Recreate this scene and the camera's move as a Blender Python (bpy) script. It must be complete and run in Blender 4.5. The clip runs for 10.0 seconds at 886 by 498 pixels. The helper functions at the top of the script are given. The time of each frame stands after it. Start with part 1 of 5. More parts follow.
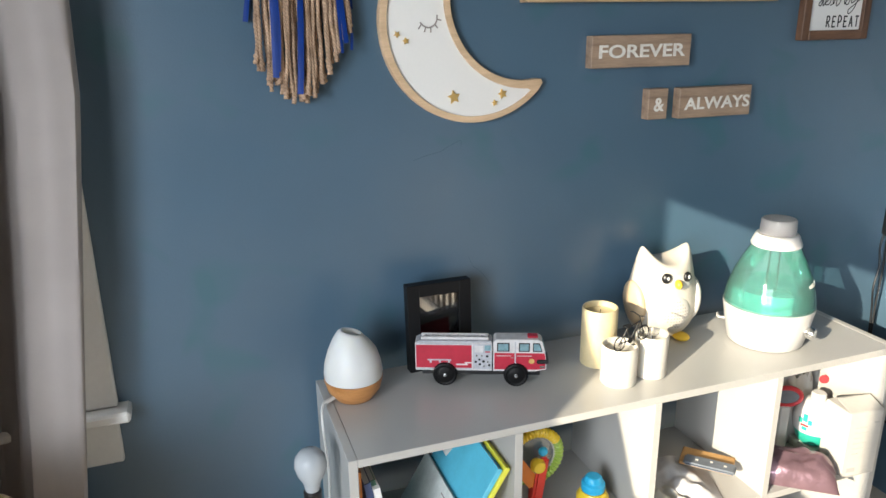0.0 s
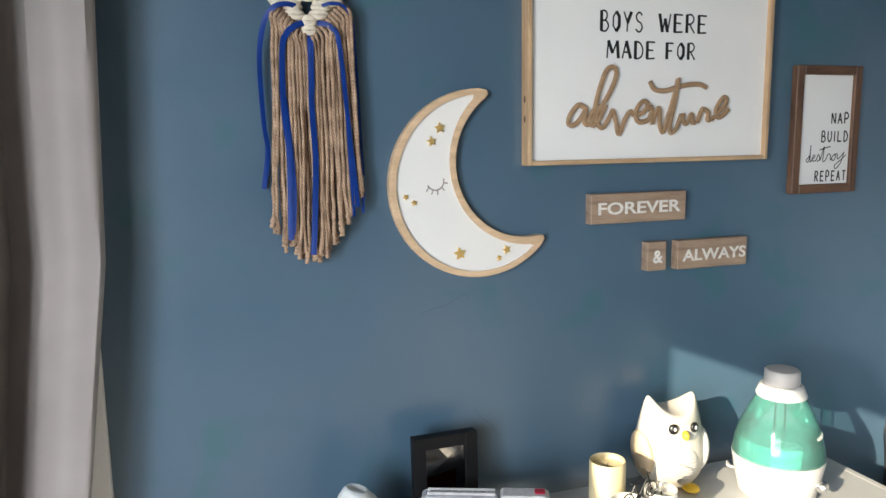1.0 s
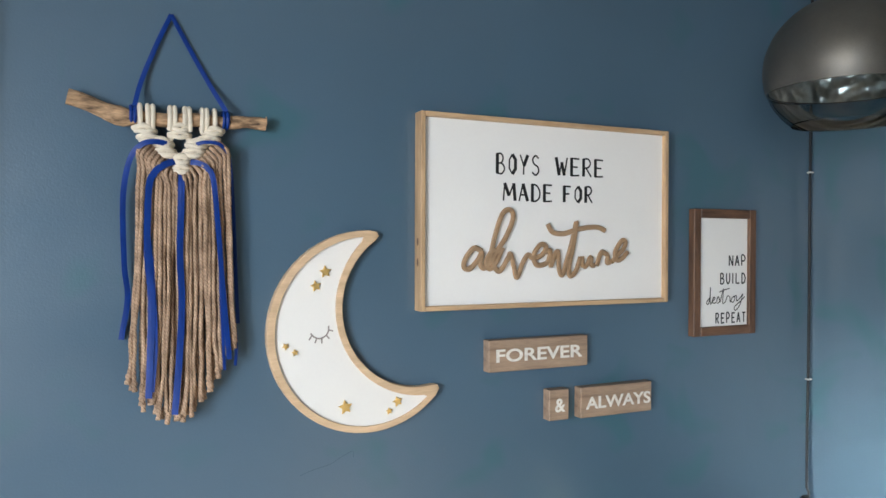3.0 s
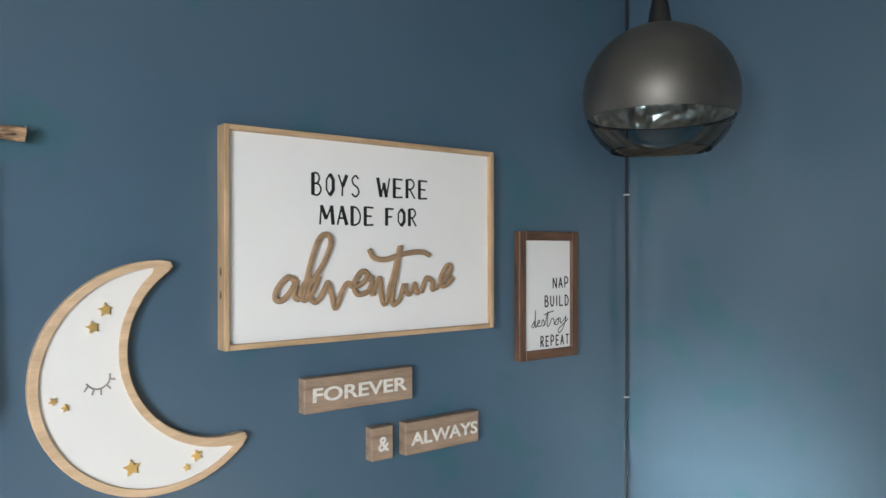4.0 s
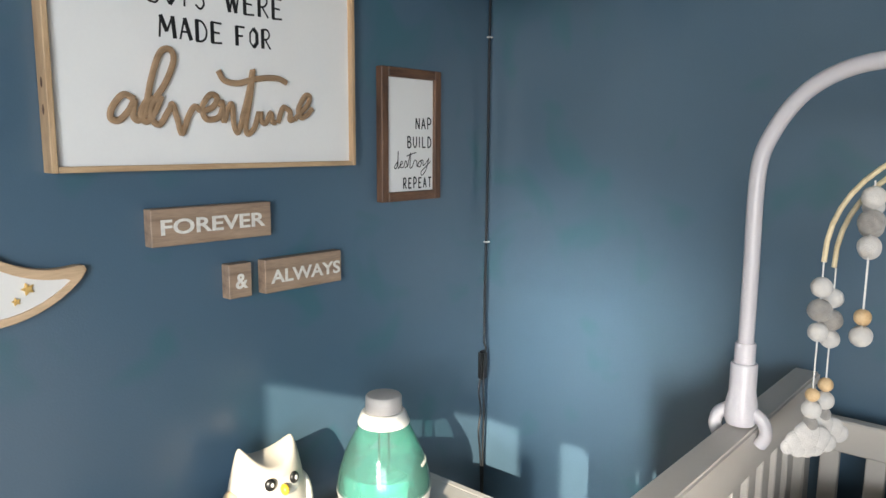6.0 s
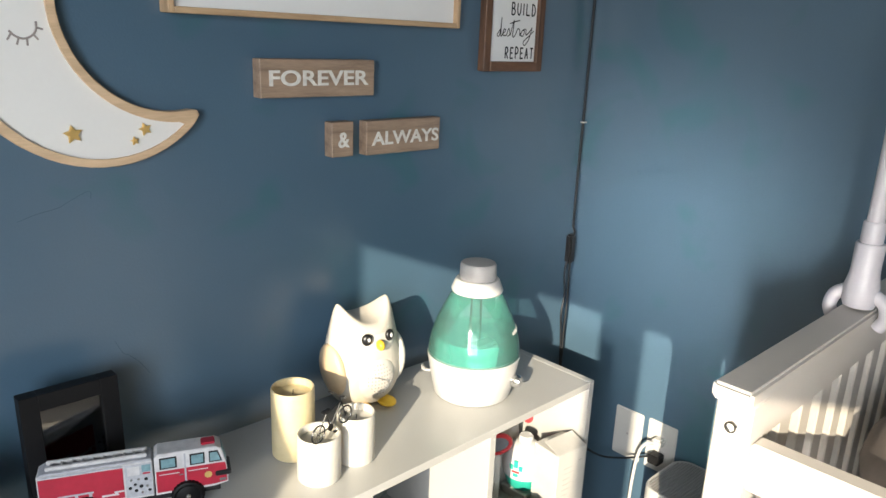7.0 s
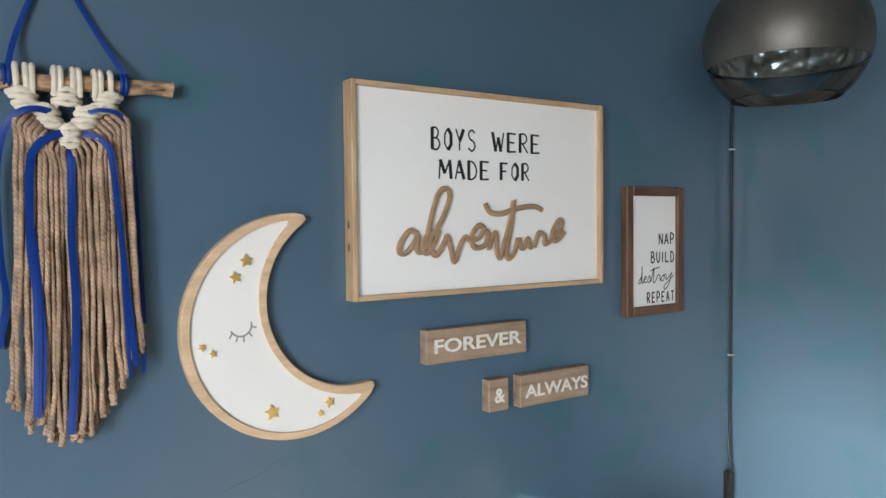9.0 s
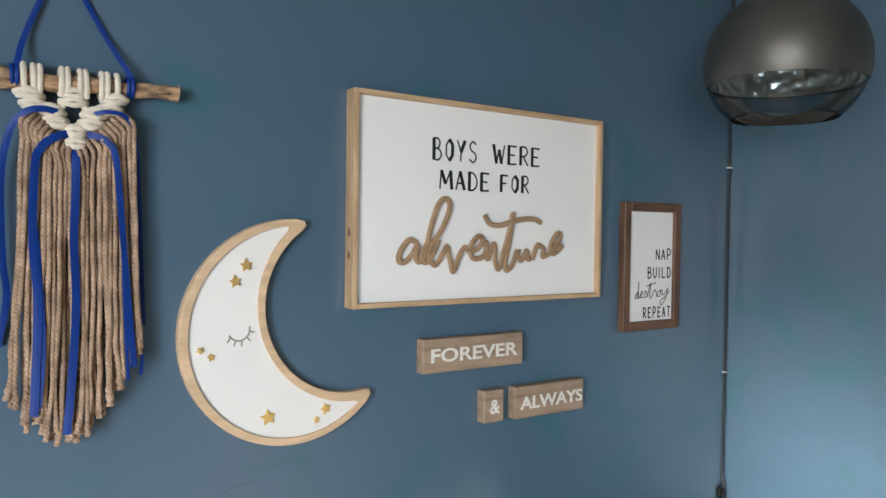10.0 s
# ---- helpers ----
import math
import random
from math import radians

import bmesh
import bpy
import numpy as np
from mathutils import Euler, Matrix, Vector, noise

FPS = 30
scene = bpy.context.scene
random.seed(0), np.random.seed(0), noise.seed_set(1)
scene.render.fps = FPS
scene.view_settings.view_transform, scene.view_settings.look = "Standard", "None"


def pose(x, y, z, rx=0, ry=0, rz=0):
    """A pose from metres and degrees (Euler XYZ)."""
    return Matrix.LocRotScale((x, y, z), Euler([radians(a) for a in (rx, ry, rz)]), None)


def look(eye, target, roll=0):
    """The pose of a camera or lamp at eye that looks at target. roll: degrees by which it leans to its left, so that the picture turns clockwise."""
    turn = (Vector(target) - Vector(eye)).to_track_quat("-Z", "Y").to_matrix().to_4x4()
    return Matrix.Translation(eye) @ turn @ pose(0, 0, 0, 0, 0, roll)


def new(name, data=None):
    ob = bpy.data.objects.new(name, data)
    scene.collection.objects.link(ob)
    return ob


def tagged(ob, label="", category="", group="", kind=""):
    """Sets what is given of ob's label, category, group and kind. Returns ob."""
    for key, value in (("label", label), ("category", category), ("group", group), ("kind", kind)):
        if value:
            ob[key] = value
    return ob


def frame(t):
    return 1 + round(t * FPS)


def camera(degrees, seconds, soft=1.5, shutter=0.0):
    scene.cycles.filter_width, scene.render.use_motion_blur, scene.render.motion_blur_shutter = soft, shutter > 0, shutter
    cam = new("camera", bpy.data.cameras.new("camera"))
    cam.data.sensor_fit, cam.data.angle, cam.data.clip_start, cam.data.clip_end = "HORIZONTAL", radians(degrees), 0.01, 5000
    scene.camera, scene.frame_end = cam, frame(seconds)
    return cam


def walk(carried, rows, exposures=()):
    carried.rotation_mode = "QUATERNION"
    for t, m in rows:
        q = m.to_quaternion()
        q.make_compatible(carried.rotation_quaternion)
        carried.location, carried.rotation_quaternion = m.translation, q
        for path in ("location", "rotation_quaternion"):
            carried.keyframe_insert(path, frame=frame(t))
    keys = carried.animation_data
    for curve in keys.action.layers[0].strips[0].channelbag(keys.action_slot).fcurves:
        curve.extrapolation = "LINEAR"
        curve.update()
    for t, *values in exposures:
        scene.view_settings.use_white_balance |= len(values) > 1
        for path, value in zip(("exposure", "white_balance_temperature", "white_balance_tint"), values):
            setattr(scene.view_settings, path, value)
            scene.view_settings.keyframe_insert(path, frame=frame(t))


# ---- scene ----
cam = camera(63.1, 10.0)
PATH = [
    (0, (-0.294, -1.361, 1.305), (0.338, 0.438, 0.699), -0.8),
    (0.5, (-0.294, -1.375, 1.35), (0.347, 0.465, 0.898), -0.5),
    (1, (-0.296, -1.383, 1.392), (0.341, 0.489, 1.091), -0.9),
    (1.5, (-0.292, -1.388, 1.429), (0.344, 0.497, 1.23), -0.8),
    (2, (-0.29, -1.393, 1.454), (0.36, 0.496, 1.353), -0.7),
    (3.5, (-0.127, -1.26, 1.485), (0.879, 0.469, 1.495), 0.2),
    (4, (-0.101, -1.23, 1.506), (1.117, 0.356, 1.51), -0.1),
    (4.5, (-0.089, -1.223, 1.5), (1.289, 0.226, 1.491), -0.6),
    (5, (-0.069, -1.222, 1.501), (1.407, 0.126, 1.439), -0.2),
    (5.5, (-0.078, -1.211, 1.454), (1.434, 0.09, 1.304), -0.1),
    (6, (-0.085, -1.188, 1.388), (1.408, 0.109, 1.091), 0.4),
    (6.2, (-0.097, -1.177, 1.373), (1.379, 0.122, 1.007), 1.0),
    (7.3, (-0.137, -1.13, 1.305), (1.149, 0.288, 0.725), 2.3),
    (7.5, (-0.146, -1.136, 1.323), (1.121, 0.317, 0.792), 1.7),
    (8, (-0.17, -1.14, 1.417), (1.076, 0.391, 1.095), 0.5),
    (8.5, (-0.179, -1.161, 1.464), (1.001, 0.446, 1.31), -0.7),
    (9, (-0.209, -1.165, 1.474), (0.891, 0.504, 1.398), -0.6),
    (9.5, (-0.235, -1.166, 1.47), (0.822, 0.531, 1.424), -0.0),
    (10, (-0.219, -1.167, 1.469), (0.892, 0.495, 1.428), 0.8),
]
walk(cam, [(t, look(eye, target, roll)) for t, eye, target, roll in PATH],
     exposures=((0.0, 1.00), (1.5, 1.26), (2.3, 1.34), (3.4, 1.24), (6.0, 1.10), (7.2, 0.85), (7.6, 0.85), (8.4, 1.08), (10.0, 1.17)))

# ---------------- light ----------------
SUN_WAY = Vector((1.0, 0.58, -0.396)).normalized()
world = bpy.data.worlds.new("sky")
scene.world = world
world.use_nodes = True
wn = world.node_tree.nodes
sky = wn.new("ShaderNodeTexSky")
sky.sky_type = "NISHITA"
sky.sun_disc = False
sky.sun_elevation = math.asin(-SUN_WAY.z)
sky.sun_rotation = math.atan2(-SUN_WAY.x, -SUN_WAY.y)
world.node_tree.links.new(sky.outputs[0], wn["Background"].inputs[0])
wn["Background"].inputs[1].default_value = 0.10

sun = new("sun", bpy.data.lights.new("sun", "SUN"))
sun.data.energy = 5.0
sun.data.angle = radians(0.35)
sun.data.color = (1.0, 0.87, 0.66)
sun.matrix_world = look(-SUN_WAY * 20, (0, 0, 0))

ROOM_L, ROOM_R, ROOM_REAR, CEIL = -1.9, 1.465, -3.7, 2.44


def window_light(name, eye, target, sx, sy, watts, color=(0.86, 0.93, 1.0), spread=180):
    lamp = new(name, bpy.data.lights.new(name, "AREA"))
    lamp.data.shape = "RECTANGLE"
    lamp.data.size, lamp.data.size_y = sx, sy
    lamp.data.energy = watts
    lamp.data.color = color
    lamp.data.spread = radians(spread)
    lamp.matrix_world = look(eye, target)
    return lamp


window_light("window_lamp", (ROOM_L - 0.02, -1.84, 1.3), (0.2, 0, 0.42), 0.60, 1.25, 11.4, spread=100)
window_light("window_lamp", (ROOM_L - 0.02, -2.82, 1.3), (0.3, -0.5, 0.34), 1.15, 1.25, 10.6, spread=100)
window_light("window_lamp", (-0.92, 0.05, 1.3), (-0.92, -1, 0.9), 0.66, 1.2, 6.8)
# added narrow lamp at the same window; imitates bounced sunlight on the east wall
wall_glow = window_light("window_lamp", (ROOM_L - 0.03, -1.75, 1.30), (ROOM_R, -0.26, 0.80), 0.25, 0.4, 1.35, (1.0, 0.94, 0.86))
wall_glow.data.spread = radians(14)


# ---------------- helpers ----------------
def material(name, color, rough=0.5, metal=0.0, vary=0.12, scale=8.0, fine=120.0, bump=0.05, second=None, spec=0.5, stretch=None, sheen=0.0, sss=0.0):
    m = bpy.data.materials.new(name)
    m.use_nodes = True
    nt = m.node_tree
    b = nt.nodes["Principled BSDF"]
    co = nt.nodes.new("ShaderNodeTexCoord")
    mp = nt.nodes.new("ShaderNodeMapping")
    nt.links.new(co.outputs["Object"], mp.inputs[0])
    if stretch:
        mp.inputs["Scale"].default_value = stretch
    n1, n2 = nt.nodes.new("ShaderNodeTexNoise"), nt.nodes.new("ShaderNodeTexNoise")
    n1.inputs["Scale"].default_value, n2.inputs["Scale"].default_value = scale, fine
    n1.inputs["Detail"].default_value = 4
    for n in (n1, n2):
        nt.links.new(mp.outputs[0], n.inputs["Vector"])
    add = nt.nodes.new("ShaderNodeMath")
    add.operation = "MULTIPLY_ADD"
    nt.links.new(n2.outputs[0], add.inputs[0])
    add.inputs[1].default_value = 0.35
    nt.links.new(n1.outputs[0], add.inputs[2])
    ramp = nt.nodes.new("ShaderNodeValToRGB")
    nt.links.new(add.outputs[0], ramp.inputs[0])
    lo = [max(0, c * (1 - vary)) for c in color]
    hi = [min(1, c * (1 + vary)) for c in (second or color)]
    ramp.color_ramp.elements[0].position, ramp.color_ramp.elements[1].position = 0.45, 0.9
    ramp.color_ramp.elements[0].color, ramp.color_ramp.elements[1].color = (*lo, 1), (*hi, 1)
    nt.links.new(ramp.outputs[0], b.inputs["Base Color"])
    b.inputs["Roughness"].default_value = rough
    b.inputs["Metallic"].default_value = metal
    b.inputs["Specular IOR Level"].default_value = spec
    b.inputs["Sheen Weight"].default_value = sheen
    if sss:
        b.inputs["Subsurface Weight"].default_value = sss
        b.inputs["Subsurface Radius"].default_value = (0.01, 0.008, 0.005)
    if bump:
        bp = nt.nodes.new("ShaderNodeBump")
        bp.inputs["Strength"].default_value = bump
        bp.inputs["Distance"].default_value = 0.002
        nt.links.new(n2.outputs[0], bp.inputs["Height"])
        nt.links.new(bp.outputs[0], b.inputs["Normal"])
    return m


def clear(name, tint, gloss=0.08, ior=1.3):
    """Thin clear plastic or glass: tinted see-through with a glossy coat."""
    m = bpy.data.materials.new(name)
    m.use_nodes = True
    nt = m.node_tree
    nt.nodes.remove(nt.nodes["Principled BSDF"])
    t, g = nt.nodes.new("ShaderNodeBsdfTransparent"), nt.nodes.new("ShaderNodeBsdfGlossy")
    mix, fr = nt.nodes.new("ShaderNodeMixShader"), nt.nodes.new("ShaderNodeFresnel")
    t.inputs[0].default_value = (*tint, 1)
    g.inputs["Roughness"].default_value = gloss
    fr.inputs["IOR"].default_value = ior
    nt.links.new(fr.outputs[0], mix.inputs[0])
    nt.links.new(t.outputs[0], mix.inputs[1])
    nt.links.new(g.outputs[0], mix.inputs[2])
    nt.links.new(mix.outputs[0], nt.nodes["Material Output"].inputs[0])
    return m


def milky(name, tint, body, part_body, gloss=0.06):
    """Tinted clear plastic that also scatters some light."""
    m = clear(name, tint, gloss, 1.45)
    nt = m.node_tree
    mix = [n for n in nt.nodes if n.type == "MIX_SHADER"][0]
    t = [n for n in nt.nodes if n.type == "BSDF_TRANSPARENT"][0]
    d, tr, both, m2 = (nt.nodes.new(k) for k in ("ShaderNodeBsdfDiffuse", "ShaderNodeBsdfTranslucent", "ShaderNodeMixShader", "ShaderNodeMixShader"))
    d.inputs[0].default_value = tr.inputs[0].default_value = (*body, 1)
    both.inputs[0].default_value = 0.5
    nt.links.new(d.outputs[0], both.inputs[1])
    nt.links.new(tr.outputs[0], both.inputs[2])
    m2.inputs[0].default_value = part_body
    nt.links.new(t.outputs[0], m2.inputs[1])
    nt.links.new(both.outputs[0], m2.inputs[2])
    nt.links.new(m2.outputs[0], mix.inputs[1])
    return m


def to_mesh(name, bm, mat=None, smooth=False):
    me = bpy.data.meshes.new(name)
    bmesh.ops.recalc_face_normals(bm, faces=bm.faces)
    if smooth:
        for f in bm.faces:
            f.smooth = True
        for e in bm.edges:
            if len(e.link_faces) == 2 and e.calc_face_angle(0) > 0.7:
                e.smooth = False
    bm.to_mesh(me)
    bm.free()
    if mat:
        me.materials.append(mat)
    return me


def part(name, bm, mat, parent, label="", smooth=False):
    ob = new(name, bm if isinstance(bm, bpy.types.Mesh) else to_mesh(name, bm, mat, smooth))
    if parent:
        ob.parent = parent
    if label:
        ob["label"] = label
    return ob


def thing(name, label, category, x=0, y=0, z=0, rz=0, rx=0, group="", kind=""):
    ob = new(name)
    ob.empty_display_size = 0.05
    ob.matrix_basis = pose(x, y, z, rx, 0, rz)
    return tagged(ob, label, category, group, kind)


def box(x0, x1, y0, y1, z0, z1, bevel=0.0, bm=None, seg=1):
    own = bm is None
    b = bmesh.new()
    bmesh.ops.create_cube(b, size=1)
    for v in b.verts:
        v.co = Vector((x0 + (v.co.x + 0.5) * (x1 - x0), y0 + (v.co.y + 0.5) * (y1 - y0), z0 + (v.co.z + 0.5) * (z1 - z0)))
    if bevel:
        bmesh.ops.bevel(b, geom=b.edges[:], offset=bevel, segments=seg, affect="EDGES")
    return b if own else merge(bm, b)


def merge(bm, other):
    me = bpy.data.meshes.new("tmp")
    other.to_mesh(me)
    other.free()
    bm.from_mesh(me)
    bpy.data.meshes.remove(me)
    return bm


def moved(bm, m):
    bmesh.ops.transform(bm, matrix=m, verts=bm.verts)
    return bm


def lathe(profile, seg=32, axis=None):
    """Turned form round z from (radius, height) pairs."""
    bm = bmesh.new()
    rings = []
    for r, z in profile:
        if r < 1e-5:
            rings.append([bm.verts.new((0, 0, z))])
        else:
            rings.append([bm.verts.new((r * math.cos(2 * math.pi * i / seg), r * math.sin(2 * math.pi * i / seg), z)) for i in range(seg)])
    for a, b in zip(rings, rings[1:]):
        for i in range(seg):
            j = (i + 1) % seg
            if len(a) == 1 and len(b) == 1:
                continue
            if len(a) == 1:
                bm.faces.new((a[0], b[i], b[j]))
            elif len(b) == 1:
                bm.faces.new((a[i], a[j], b[0]))
            else:
                bm.faces.new((a[i], a[j], b[j], b[i]))
    return bm


def smooth_line(points, steps=6):
    """Catmull-Rom through the points."""
    p = [Vector(q) for q in points]
    p = [2 * p[0] - p[1]] + p + [2 * p[-1] - p[-2]]
    out = []
    for i in range(1, len(p) - 2):
        for k in range(steps):
            t = k / steps
            a, b, c, d = p[i - 1], p[i], p[i + 1], p[i + 2]
            out.append(0.5 * ((2 * b) + (c - a) * t + (2 * a - 5 * b + 4 * c - d) * t * t + (3 * b - a - 3 * c + d) * t ** 3))
    out.append(p[-2])
    return out


def tube(points, radius, seg=8, flat=1.0, up=(0, 1, 0), bm=None, radii=None):
    """A tube along points; flat squeezes it along the up direction."""
    own = bm or bmesh.new()
    up = Vector(up)
    rings = []
    n = len(points)
    for i, p in enumerate(points):
        p = Vector(p)
        d = (Vector(points[min(i + 1, n - 1)]) - Vector(points[max(i - 1, 0)])).normalized()
        a = d.cross(up)
        if a.length < 1e-4:
            a = d.cross(Vector((1, 0.1, 0)))
        a.normalize()
        b = a.cross(d).normalized()
        r = radii[i] if radii else radius
        rings.append([own.verts.new(p + r * (math.cos(2 * math.pi * k / seg) * a + flat * math.sin(2 * math.pi * k / seg) * b)) for k in range(seg)])
    for q, w in zip(rings, rings[1:]):
        for k in range(seg):
            own.faces.new((q[k], q[(k + 1) % seg], w[(k + 1) % seg], w[k]))
    own.faces.new(rings[0])
    own.faces.new(rings[-1])
    return own


def prism(outline, y0, y1, bevel=0.0):
    """An outline in (x, z), given depth from y0 to y1."""
    bm = bmesh.new()
    a = [bm.verts.new((x, y0, z)) for x, z in outline]
    b = [bm.verts.new((x, y1, z)) for x, z in outline]
    n = len(a)
    f1, f2 = bm.faces.new(a), bm.faces.new(b[::-1])
    for i in range(n):
        bm.faces.new((a[i], b[i], b[(i + 1) % n], a[(i + 1) % n]))
    bmesh.ops.recalc_face_normals(bm, faces=bm.faces)
    if bevel:
        bmesh.ops.bevel(bm, geom=list(set(f1.edges[:] + f2.edges[:])), offset=bevel, segments=2, affect="EDGES")
    return bm


def lettering(text, x0, x1, z0, z1, y, depth=0.0006, bold=0.0):
    """Raised letters that fill the box from (x0, z0) to (x1, z1), facing -y."""
    cu = bpy.data.curves.new("text", "FONT")
    cu.body = text
    cu.extrude = 0.01
    cu.offset = bold
    cu.resolution_u = 4
    ob = new("text", cu)
    dg = bpy.context.evaluated_depsgraph_get()
    me = bpy.data.meshes.new_from_object(ob.evaluated_get(dg))
    bpy.data.objects.remove(ob)
    xs, ys = [v.co.x for v in me.vertices], [v.co.y for v in me.vertices]
    ax, bx, ay, by = min(xs), max(xs), min(ys), max(ys)
    for v in me.vertices:
        side = -depth if v.co.z > 0 else depth
        v.co = Vector((x0 + (v.co.x - ax) / (bx - ax) * (x1 - x0), y + side, z0 + (v.co.y - ay) / (by - ay) * (z1 - z0)))
    return me


# hand-drawn capitals in a unit box: (heavy stroke or not, points)
CAPITALS = {
    "A": ((0, "00 45,100"), (1, "45,100 100,0"), (0, "18,36 84,36")),
    "B": ((1, "8,0 8,100"), (0, "0,98 55,100 82,80 60,55 10,52"), (0, "10,52 70,50 100,25 66,0 0,2")),
    "D": ((1, "10,0 10,100"), (0, "0,99 60,92 98,58 90,20 50,2 0,1")),
    "E": ((1, "8,0 8,100"), (0, "0,99 100,97"), (0, "8,52 80,50"), (0, "0,1 100,4")),
    "F": ((1, "10,0 10,100"), (0, "0,98 100,97"), (0, "10,50 80,52")),
    "I": ((0, "50,0 50,100"),),
    "L": ((0, "8,100 8,0"), (0, "4,2 100,2")),
    "M": ((0, "0,0 10,100"), (1, "10,100 48,28"), (0, "48,28 88,100"), (1, "88,100 100,0")),
    "N": ((0, "5,0 5,100"), (0, "5,100 95,0"), (0, "95,0 95,100")),
    "O": ((0, "50,100 12,72 10,28 50,0"), (1, "50,0 90,26 90,74 50,100")),
    "P": ((0, "8,0 8,100 70,98 95,75 70,48 8,46"),),
    "R": ((1, "8,0 8,100"), (0, "0,98 62,100 90,76 62,52 10,48"), (0, "36,50 100,0")),
    "S": ((0, "92,86 55,100 14,82 30,58 78,44 94,20 55,0 6,14"),),
    "T": ((0, "50,0 50,100"), (0, "0,98 100,98")),
    "U": ((0, "6,100 8,30 50,0 92,30 94,100"),),
    "W": ((1, "0,100 28,0"), (0, "28,0 50,74"), (1, "50,74 74,0"), (0, "74,0 100,100")),
    "Y": ((0, "0,100 48,44"), (1, "100,100 48,44"), (0, "48,44 44,0")),
}


def capitals(text, x0, x1, z0, z1, y, thin, heavy, gap):
    """A word of drawn capitals that fills the box from (x0, z0) to (x1, z1), facing -y."""
    bm = bmesh.new()
    n = len(text)
    wide = [{"I": 0.35, "W": 1.3, "M": 1.35}.get(c, 1.0) for c in text]
    unit = (x1 - x0 - gap * (n - 1)) / sum(wide)
    x = x0
    for c, w in zip(text, wide):
        for fat, spec in CAPITALS[c]:
            raw = [(0, 0) if q == "00" else tuple(float(v) for v in q.split(",")) for q in spec.split()]
            pts = [Vector((x + a / 100 * w * unit, y, z0 + b / 100 * (z1 - z0))) for a, b in raw]
            if len(pts) > 4 and c not in "N":
                pts = smooth_line(pts, 5)
            r = heavy if fat else thin
            tube(pts, r, 6, flat=0.3, bm=bm)
        x += w * unit + gap
    return bm


def with_material(me, mat):
    me.materials.clear()
    me.materials.append(mat)
    return me


# ---------------- materials ----------------
def wall_paint(name, base, dark, rough):
    m = material(name, base, rough, vary=0.06, scale=2.2, fine=260, bump=0.12, spec=0.95)
    nt = m.node_tree
    b = nt.nodes["Principled BSDF"]
    src = b.inputs["Base Color"].links[0].from_socket
    co = [n for n in nt.nodes if n.type == "TEX_COORD"][0]
    spots = nt.nodes.new("ShaderNodeTexNoise")
    spots.inputs["Scale"].default_value = 5.2
    spots.inputs["Detail"].default_value = 2
    spots.inputs["Distortion"].default_value = 0.6
    nt.links.new(co.outputs["Object"], spots.inputs["Vector"])
    ramp = nt.nodes.new("ShaderNodeValToRGB")
    ramp.color_ramp.elements[0].position, ramp.color_ramp.elements[1].position = 0.58, 0.68
    nt.links.new(spots.outputs[0], ramp.inputs[0])
    mix = nt.nodes.new("ShaderNodeMix")
    mix.data_type = "RGBA"
    nt.links.new(ramp.outputs[0], mix.inputs[0])
    nt.links.new(src, mix.inputs[6])
    mix.inputs[7].default_value = (*dark, 1)
    nt.links.new(mix.outputs[2], b.inputs["Base Color"])
    rr = nt.nodes.new("ShaderNodeMapRange")
    nt.links.new(spots.outputs[0], rr.inputs[0])
    rr.inputs[1].default_value, rr.inputs[2].default_value = 0.3, 0.75
    rr.inputs[3].default_value, rr.inputs[4].default_value = rough - 0.05, rough + 0.06
    nt.links.new(rr.outputs[0], b.inputs["Roughness"])
    return m


def wood(name, dark, light, rough=0.55, along="x", ring=14.0):
    st = {"x": (0.12, 1, 1), "z": (1, 1, 0.12)}[along]
    m = material(name, dark, rough, vary=0.1, scale=ring * 4, fine=420, bump=0.12, second=light, stretch=st)
    return m


M_WALL = wall_paint("blue_wall_paint", (0.066, 0.122, 0.180), (0.043, 0.120, 0.162), 0.36)
M_WHITE = material("white_laminate", (0.44, 0.435, 0.42), 0.27, vary=0.03, scale=5, fine=300, bump=0.02, spec=0.7)
M_TRIM = material("white_trim_paint", (0.84, 0.82, 0.79), 0.4, vary=0.05, scale=7, fine=90, bump=0.05)
M_CEIL = material("ceiling_paint", (0.75, 0.74, 0.72), 0.9, vary=0.03, scale=4, fine=200, bump=0.2)
M_CARPET = material("beige_carpet", (0.60, 0.55, 0.48), 0.95, vary=0.2, scale=6, fine=700, bump=0.6)
M_CURTAIN = material("grey_curtain_cloth", (0.37, 0.335, 0.325), 0.9, vary=0.06, scale=9, fine=900, bump=0.25, sheen=0.2)
M_OAK = wood("pale_wood", (0.41, 0.265, 0.15), (0.53, 0.37, 0.22))
M_OAK_Z = wood("pale_wood_upright", (0.40, 0.255, 0.14), (0.53, 0.365, 0.215), along="z")
M_MOON = wood("moon_wood", (0.56, 0.385, 0.235), (0.67, 0.48, 0.31))
M_WALNUT = wood("dark_walnut", (0.062, 0.031, 0.018), (0.165, 0.086, 0.050))
M_WALNUT_Z = wood("dark_walnut_upright", (0.062, 0.031, 0.018), (0.165, 0.086, 0.050), along="z")
M_GREYWOOD = wood("weathered_wood", (0.23, 0.155, 0.11), (0.38, 0.27, 0.19))
M_SCRIPT = wood("script_wood", (0.28, 0.175, 0.095), (0.36, 0.235, 0.14))
M_PANEL = material("white_panel", (0.80, 0.795, 0.785), 0.6, vary=0.02, scale=6, fine=200, bump=0.03)
M_MOONFACE = material("moon_face_paint", (0.78, 0.765, 0.74), 0.55, vary=0.02, scale=6, fine=150, bump=0.03)
